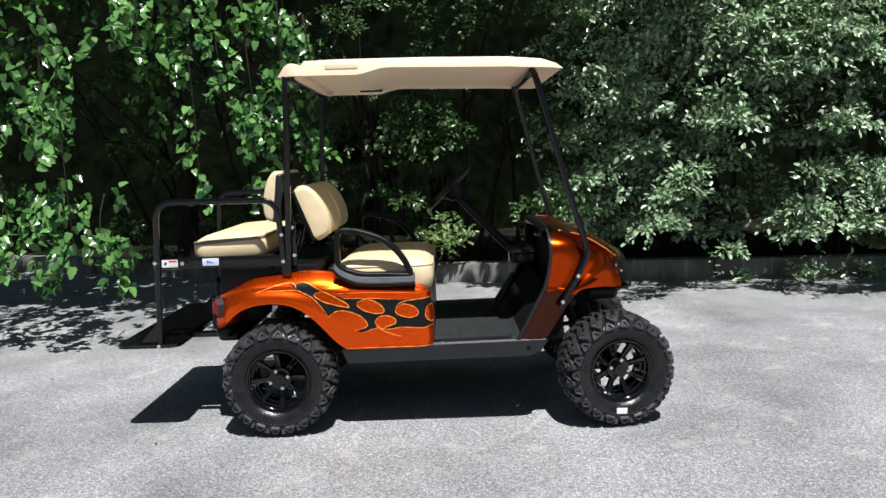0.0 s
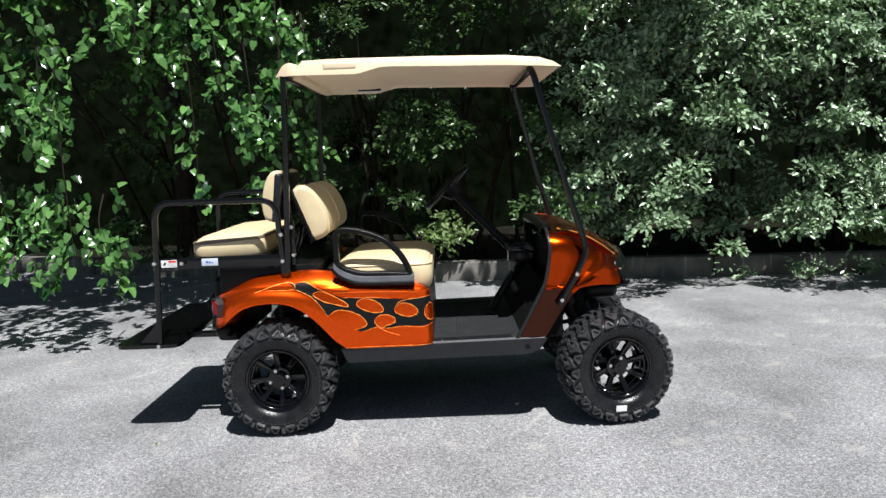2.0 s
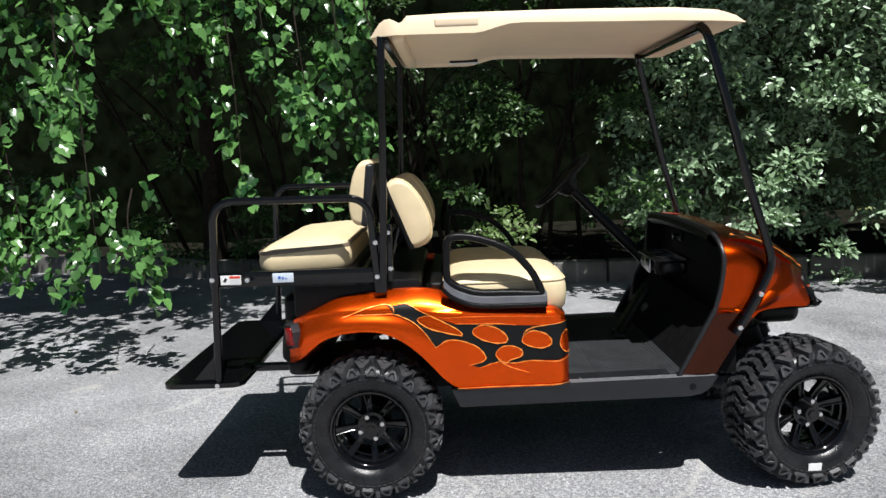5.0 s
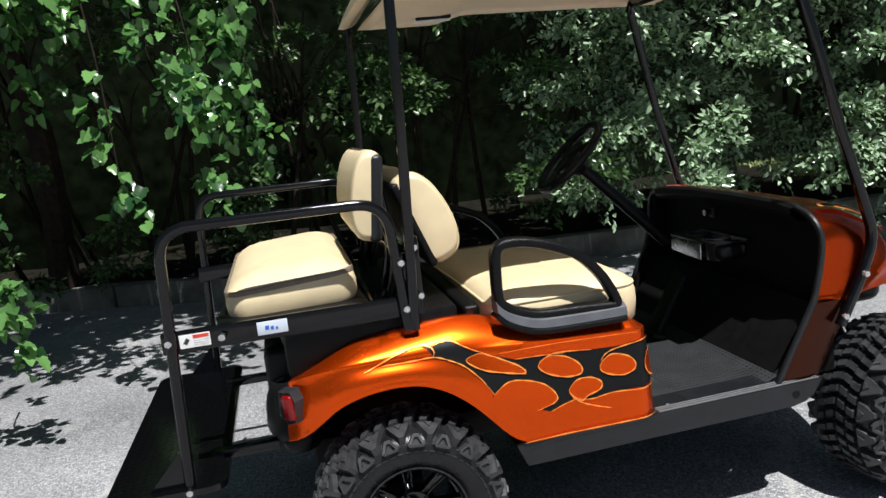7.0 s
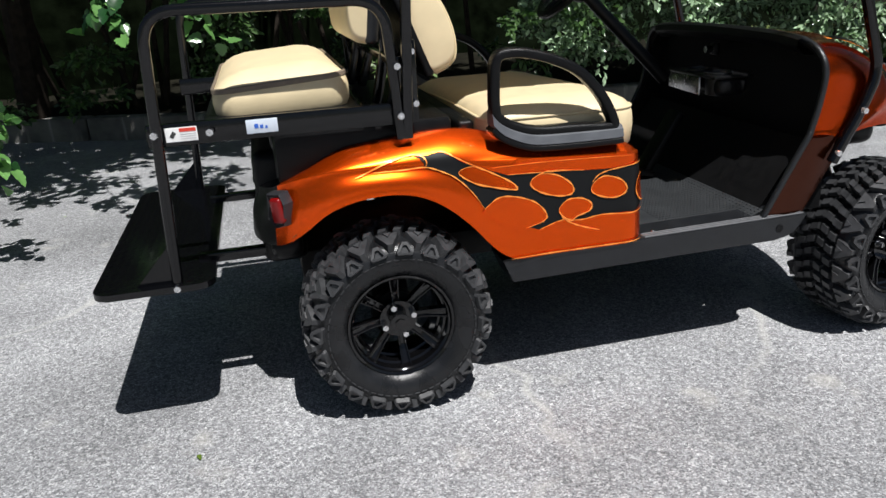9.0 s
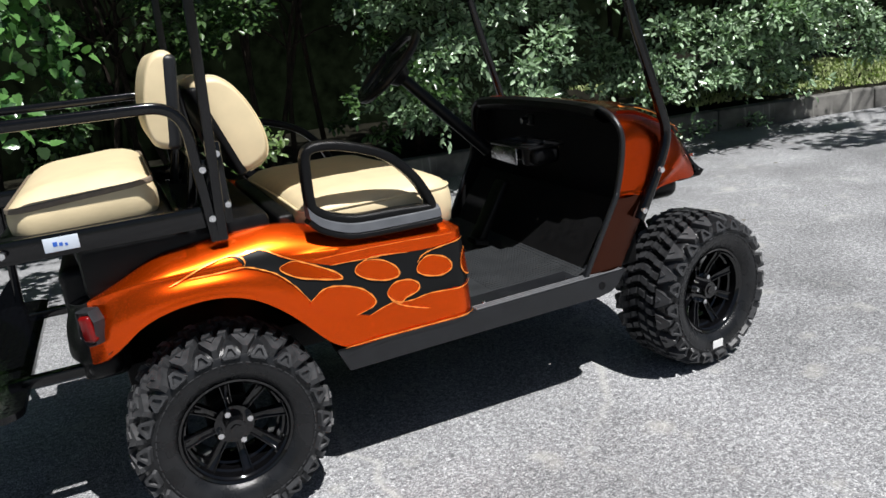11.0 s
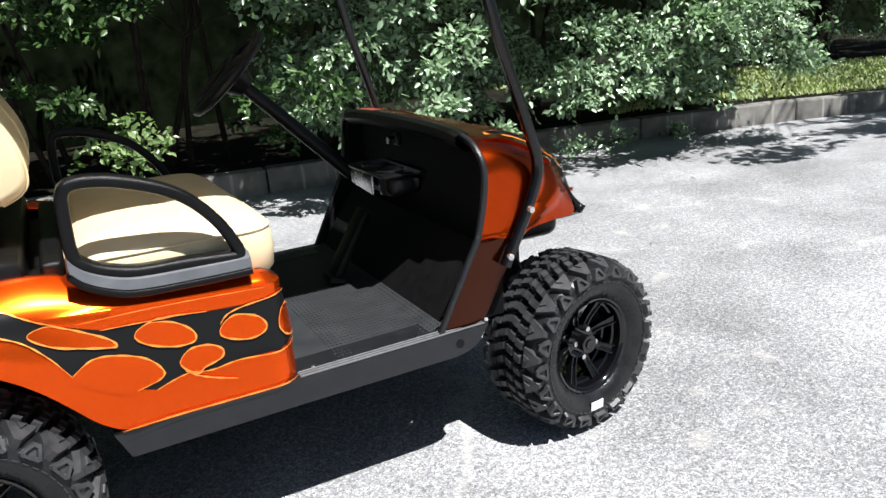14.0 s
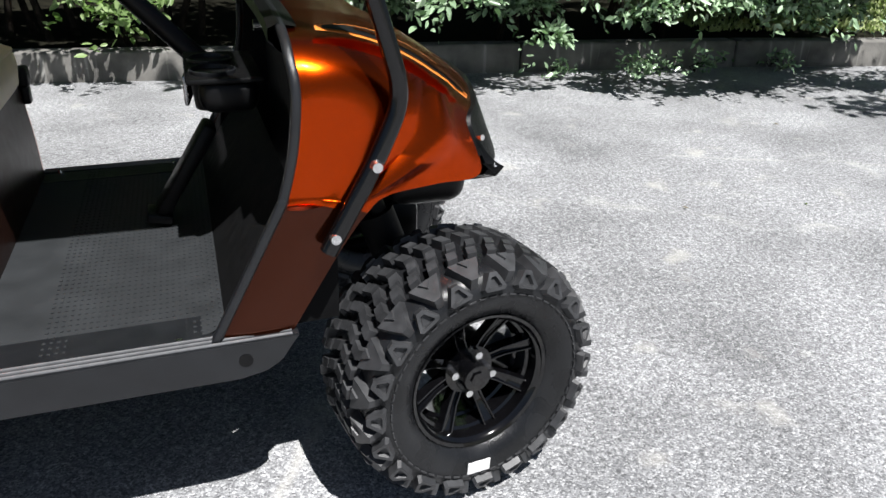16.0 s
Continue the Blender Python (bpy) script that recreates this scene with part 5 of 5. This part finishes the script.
def shrub(cx, width, seed, boughs, height=4.0, size=0.064):
    """One bush of the hedge: several stems, and many leafy bough ends with gaps between."""
    r = np.random.default_rng(seed)
    base = Vector((cx, kerb_y(cx) + 0.75 + 2.0 * smooth_step(6.0, 8.2, cx), 0.2))
    ob = tagged(empty("shrub", base), "tall overgrown shrub behind the kerb, small grey-green leaves paled for sunlit glints" if cx > 2 else "tall shrub behind the kerb, its green leaves coloured darker for shade", "shrub", "hedge shrubs")
    back = Matrix.Translation(-base)
    for k in range(5):
        bm = bmesh.new()
        tx = cx + r.uniform(-0.5, 0.5) * width
        top = Vector((tx, hedge_front(tx, 2.4) + r.uniform(0.5, 1.0), r.uniform(2.2, 3.6)))
        s = base + Vector((r.uniform(-0.4, 0.4), r.uniform(-0.35, 0.3), -0.1))
        mid = (s + top) / 2 + Vector((r.uniform(-0.25, 0.25), 0.25, 0.1))
        limb(bm, [s, mid, top], 0.030, 0.008)
        for j in range(3):
            e = mid + Vector((r.uniform(-0.6, 0.6), r.uniform(-0.9, -0.2), r.uniform(-0.1, 0.9)))
            limb(bm, [mid, (mid + e) / 2 + Vector((0, 0, 0.1)), e], 0.012, 0.003)
        t = part("stem", bm, BARK, ob)
        t.matrix_parent_inverse = back
    chunks = []
    for i in range(boughs):
        x = cx + (r.random() - 0.5) * width * 1.2
        z = 0.28 + (height - 0.28) * r.random() ** 0.92
        l = lump(x, z, 0.0)
        layer = r.random()
        sunny = x > 2
        depth = 0.30 * r.random() if layer < 0.78 else 0.6 + 0.8 * r.random()
        void = (0.17 if x < 3.4 and z < 1.4 else 0.08 if z < 1.5 or x < 2.9 else -0.04) if sunny else 0.10
        if l < void and layer < 0.78 and r.random() < 0.94:
            continue
        if (-1.0 < x < 2.0 and r.random() < 0.55) or (x < -1.0 and r.random() < 0.8):
            continue
        y = hedge_front(x, z) - l * 0.75 + depth
        if z < 0.6 and layer < 0.8 and noise.noise((x * 1.5, 4.4, 0)) < 0.05:
            continue
        if z < 0.42 and y > kerb_y(x) - 0.1:
            continue
        rad = r.uniform(0.10, 0.24)
        chunks.append(bough(r, (x, y, z), rad, int(30 + 420 * rad * r.uniform(0.7, 1.2)), size))
        if r.random() < 0.7:
            # a spray of leaves that hangs out of the clump
            d = (r.normal() * 0.6, -0.8, -0.1 + r.normal() * 0.5)
            chunks.append(twig_leaves(r, (x + r.normal() * rad, y - rad * 0.6, z), d, r.uniform(0.18, 0.36), 16, size, 0.022, 0.4))
    # shrubs left of x = 2 take the leaf colour darkened for shade
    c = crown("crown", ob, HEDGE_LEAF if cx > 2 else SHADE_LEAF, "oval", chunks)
    c.matrix_parent_inverse = back
    return ob


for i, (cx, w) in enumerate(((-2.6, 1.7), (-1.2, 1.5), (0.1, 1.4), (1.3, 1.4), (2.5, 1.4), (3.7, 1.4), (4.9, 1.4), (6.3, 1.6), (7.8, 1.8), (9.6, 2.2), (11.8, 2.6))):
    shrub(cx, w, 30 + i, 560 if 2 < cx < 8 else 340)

# low bush of broad leaves growing over the kerb
r = np.random.default_rng(77)
base = Vector((0.86, kerb_y(0.86) + 0.30, 0.14))
bush = tagged(empty("bush", base), "small leafy pale green bush growing over the kerb", "bush")
chunks = [twig_leaves(r, (0.86 + r.normal() * 0.15, 3.72 + r.normal() * 0.10, 0.50 + r.normal() * 0.085), (r.normal(), -0.8, 0.5), 0.12, 7, 0.072, 0.03) for k in range(44)]
c = crown("crown", bush, BUSH_LEAF, "oval", chunks)
c.matrix_parent_inverse = Matrix.Translation(-base)
for k in range(6):
    bm = bmesh.new()
    limb(bm, [base + Vector((0, 0.02, -0.05)), base + Vector((r.normal() * 0.08, -0.1, 0.2)), base + Vector((r.normal() * 0.15, -0.25, 0.38))], 0.008, 0.003)
    bt = part("stem", bm, BARK, bush)
    bt.matrix_parent_inverse = Matrix.Translation(-base)


# weeds sprouting at the foot of the kerb
for wx, wy, ww, wh in ((4.35, 2.98, 0.26, 0.14), (4.95, 3.1, 0.16, 0.10), (5.7, 3.15, 0.14, 0.08), (3.75, 3.25, 0.10, 0.07)):
    base = Vector((wx, wy + 0.1, 0.0))
    weed = tagged(empty("weed", base), "low pale green weed at the foot of the kerb", "weed", "kerb weeds")
    chunks = [twig_leaves(r, (wx + r.normal() * ww * 0.6, wy + r.normal() * 0.07, wh * (0.4 + r.random())), (r.normal(), -0.5, 0.4), 0.10, 6, 0.052, 0.02) for k in range(int(110 * ww))]
    for ch in chunks:
        ch[0][:, 2] = np.maximum(ch[0][:, 2], 0.03)
    c = crown("foliage", weed, HEDGE_LEAF, "oval", chunks)
    c.matrix_parent_inverse = Matrix.Translation(-base)
    bm = bmesh.new()
    for k in range(5):
        limb(bm, [base, base + Vector((r.normal() * 0.05, -0.04, 0.06)), base + Vector((r.normal() * ww * 0.5, -0.1, wh))], 0.004, 0.002)
    part("stalk", bm, BARK, weed).matrix_parent_inverse = Matrix.Translation(-base)


def weeping_tree():
    """The big tree whose leafy shoots hang over the car park behind the cart."""
    r = np.random.default_rng(9)
    base = Vector((-2.3, 4.9, 0.15))
    ob = tagged(empty("tree", base), "leafy tree with drooping branches of broad bright green leaves", "tree")
    back = Matrix.Translation(-base)
    bm = bmesh.new()
    limb(bm, [base, base + Vector((0.1, -0.2, 1.4)), base + Vector((0.0, -0.5, 3.0)), base + Vector((0.1, -1.0, 4.4))], 0.14, 0.05)
    chunks = []
    # drooping boughs: x, y, top, low end, half width
    hanging = [(-2.86, 1.22, 2.5, 0.10, 0.15), (-2.66, 1.30, 2.7, 0.62, 0.24), (-2.36, 1.30, 2.7, 0.55, 0.26), (-2.06, 1.38, 2.6, 1.00, 0.20), (-1.90, 1.25, 2.2, 0.52, 0.17),
               (-1.60, 1.20, 1.15, 0.54, 0.14), (-1.45, 1.55, 2.7, 2.05, 0.22), (-1.08, 1.62, 2.6, 0.98, 0.12), (-0.84, 1.60, 2.7, 1.75, 0.24), (-0.60, 1.60, 2.5, 1.45, 0.20),
               (-0.60, 1.62, 1.85, 1.04, 0.09), (-0.34, 1.66, 2.6, 1.48, 0.18), (-0.16, 1.75, 2.5, 1.85, 0.14)]
    hanging += [(-3.15 - 0.36 * k, r.uniform(1.2, 1.6), 2.7, r.uniform(0.45, 1.3), 0.24) for k in range(7)]
    hanging += [(r.uniform(-4.5, -0.4), r.uniform(2.3, 3.0), 2.8, r.uniform(1.0, 1.8), 0.20) for k in range(4)]
    for x, y, zt, zb, wide in hanging:
        top, end = Vector((x - 0.08, y + 0.22, zt)), Vector((x + 0.05, y, zb + 0.06))
        limb(bm, [top, (top + end) / 2 + Vector((r.normal() * 0.04, -0.06, 0.05)), end], 0.007, 0.002)
        for j in range(int(6 + (zt - zb) * (9 + 62 * wide))):
            t = r.random() ** 0.9
            taper = wide * (0.30 + 0.70 * math.sin(math.pi * (0.18 + 0.62 * t)))
            p = top.lerp(end, t) + Vector((r.normal() * taper * 0.62, r.normal() * 0.08, 0.0))
            if noise.noise((p.x * 4.2, p.y * 2.0, p.z * 2.6)) > 0.03 and t < 0.88:
                continue
            d = (r.normal() * 0.45, -0.35 + r.normal() * 0.35, -0.75)
            chunks.append(twig_leaves(r, (p.x, p.y, p.z + 0.08), d, r.uniform(0.12, 0.24), int(r.integers(7, 12)), 0.076, 0.026, 0.4))
    # unseen leafy boughs behind the hanging ones, added to shade the ground
    for k in range(75):
        chunks.append(bough(r, (r.uniform(-5.0, -1.15), r.uniform(1.5, 2.4), r.uniform(2.65, 3.2)), r.uniform(0.18, 0.30), 26, 0.10))
    # unseen upper canopy, added to shade what grows below
    for k in range(480):
        c0 = (r.uniform(-5.2, 2.5), r.uniform(1.85, 4.1), r.uniform(3.15, 3.9))
        if c0[0] > -0.2 and (c0[1] < 2.7 or r.random() < 0.45):
            continue
        chunks.append(bough(r, c0, r.uniform(0.18, 0.34), 30, 0.12))
    # more unseen clumps, added to shade the front of the hedge
    for k in range(46):
        chunks.append(bough(r, (r.uniform(1.75, 3.2), r.uniform(1.7, 2.5), r.uniform(3.25, 3.9)), r.uniform(0.16, 0.28), 26, 0.10))
    t = part("trunk", bm, BARK, ob)
    t.matrix_parent_inverse = back
    # the hanging leaves nearest to the car park are leaves of their own
    P, A, N, S = (np.concatenate([ch[i] for ch in chunks]) for i in range(4))
    near = [i for i in np.argsort(P[:, 1]) if -2.6 < P[i, 0] < -0.6 and P[i, 2] < 2.4][:300]
    sv, sf = leaf_shape("broad")
    lm = bpy.data.meshes.new("leaf")
    lm.from_pydata([tuple(v) for v in sv], [], [tuple(int(q) for q in f) for f in sf])
    lm.materials.append(TREE_LEAF)
    lm.shade_smooth()
    for i in near:
        al = Vector(A[i]).normalized()
        sd = Vector(N[i]).cross(al).normalized()
        m = Matrix((al, sd, al.cross(sd))).transposed().to_4x4()
        lf = new("leaf", lm)
        lf.parent = ob
        lf.matrix_parent_inverse = back
        lf.matrix_basis = Matrix.Translation(Vector(P[i])) @ m @ Matrix.Scale(float(S[i]), 4)
    keep = np.setdiff1d(np.arange(len(P)), np.array(near))
    chunks = [(P[keep], A[keep], N[keep], S[keep])]
    c = crown("crown", ob, TREE_LEAF, "broad", chunks)
    c.matrix_parent_inverse = back
    return ob


weeping_tree()

def shade_tree():
    """The tree at the far end whose high boughs dapple the asphalt."""
    r = np.random.default_rng(14)
    base = Vector((11.0, 5.6, 0.2))
    ob = tagged(empty("tree", base), "tall leafy tree overhanging the end of the car park", "tree")
    back = Matrix.Translation(-base)
    bm = bmesh.new()
    limb(bm, [base, base + Vector((0, -0.3, 1.8)), base + Vector((-0.2, -1.2, 3.6)), base + Vector((-0.6, -2.8, 4.7))], 0.16, 0.06)
    chunks = []
    for k in range(120):
        q = Vector((r.uniform(6.0, 12.0), r.uniform(-0.4, 0.85), r.uniform(4.0, 5.0)))
        if q.x < 7.6 and r.random() < 0.5:
            continue
        chunks.append(bough(r, q, r.uniform(0.18, 0.36), 42, 0.085))
        if k % 3 == 0:
            s = base + Vector((-0.5, -2.4, 4.4))
            limb(bm, [s, (s + q) / 2 + Vector((0, 0, 0.2)), q], 0.02, 0.006)
    part("trunk", bm, BARK, ob).matrix_parent_inverse = back
    crown("crown", ob, TREE_LEAF, "broad", chunks).matrix_parent_inverse = back


shade_tree()

# grass on the bank beyond the end of the hedge
r = np.random.default_rng(5)
n = 16000
gx = 5.2 + 8.5 * r.random(n)
gy = np.array([kerb_y(x) for x in gx]) + 0.18 + 2.2 * r.random(n)
P = np.stack([gx, gy, np.full(n, 0.17) + 0.06 * (gy - 2.2)], 1)
A = np.stack([r.normal(size=n) * 0.5, r.normal(size=n) * 0.5, np.ones(n)], 1)
me = leaves_mesh("lawn", "oval", P, A, np.stack([r.normal(size=n), r.normal(size=n) - 1, np.full(n, 0.3)], 1), 0.03 + 0.035 * r.random(n))
me.materials.append(GRASS)
tagged(new("lawn", me), "sunlit strip of rough grass above the kerb", "grass", kind="stuff")

# near-black sheet standing in for the shade behind the hedge
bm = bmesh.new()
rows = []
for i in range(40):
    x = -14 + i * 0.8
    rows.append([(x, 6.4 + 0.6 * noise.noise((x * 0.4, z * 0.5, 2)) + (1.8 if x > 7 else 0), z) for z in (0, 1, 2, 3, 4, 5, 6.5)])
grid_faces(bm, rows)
tagged(part("backdrop", bm, DEEP_SHADE), "near-black sheet painted as the deep shade behind the hedge", "woods", kind="structure")


LEAF_XY = (-0.60, -0.63)
# fallen leaves and twigs on the asphalt
r = random.Random(21)
for k in range(26):
    x, y = r.uniform(-2.6, 4.5), r.uniform(-1.6, 2.9)
    if k == 0:
        x, y = LEAF_XY
    if k and (y < 0.2 or (abs(y) < 0.75 and -0.9 < x < 2.0)):
        continue
    ln = r.uniform(0.018, 0.036)
    bm = bmesh.new()
    sv, sf = leaf_shape("oval")
    V = [bm.verts.new((a * ln, b * ln, c * ln * 1.6 + 0.004)) for a, b, c in sv]
    for f in sf:
        bm.faces.new([V[i] for i in f])
    ob = part("fallen_leaf", bm, VINE_LEAF if k % 4 == 0 else DRY_LEAF)
    ob.matrix_world = pose(x, y, 0.001, r.uniform(-8, 8), r.uniform(-8, 8), r.uniform(0, 360))
    tagged(ob, "small fallen leaf lying on the asphalt", "leaf", "fallen leaves")
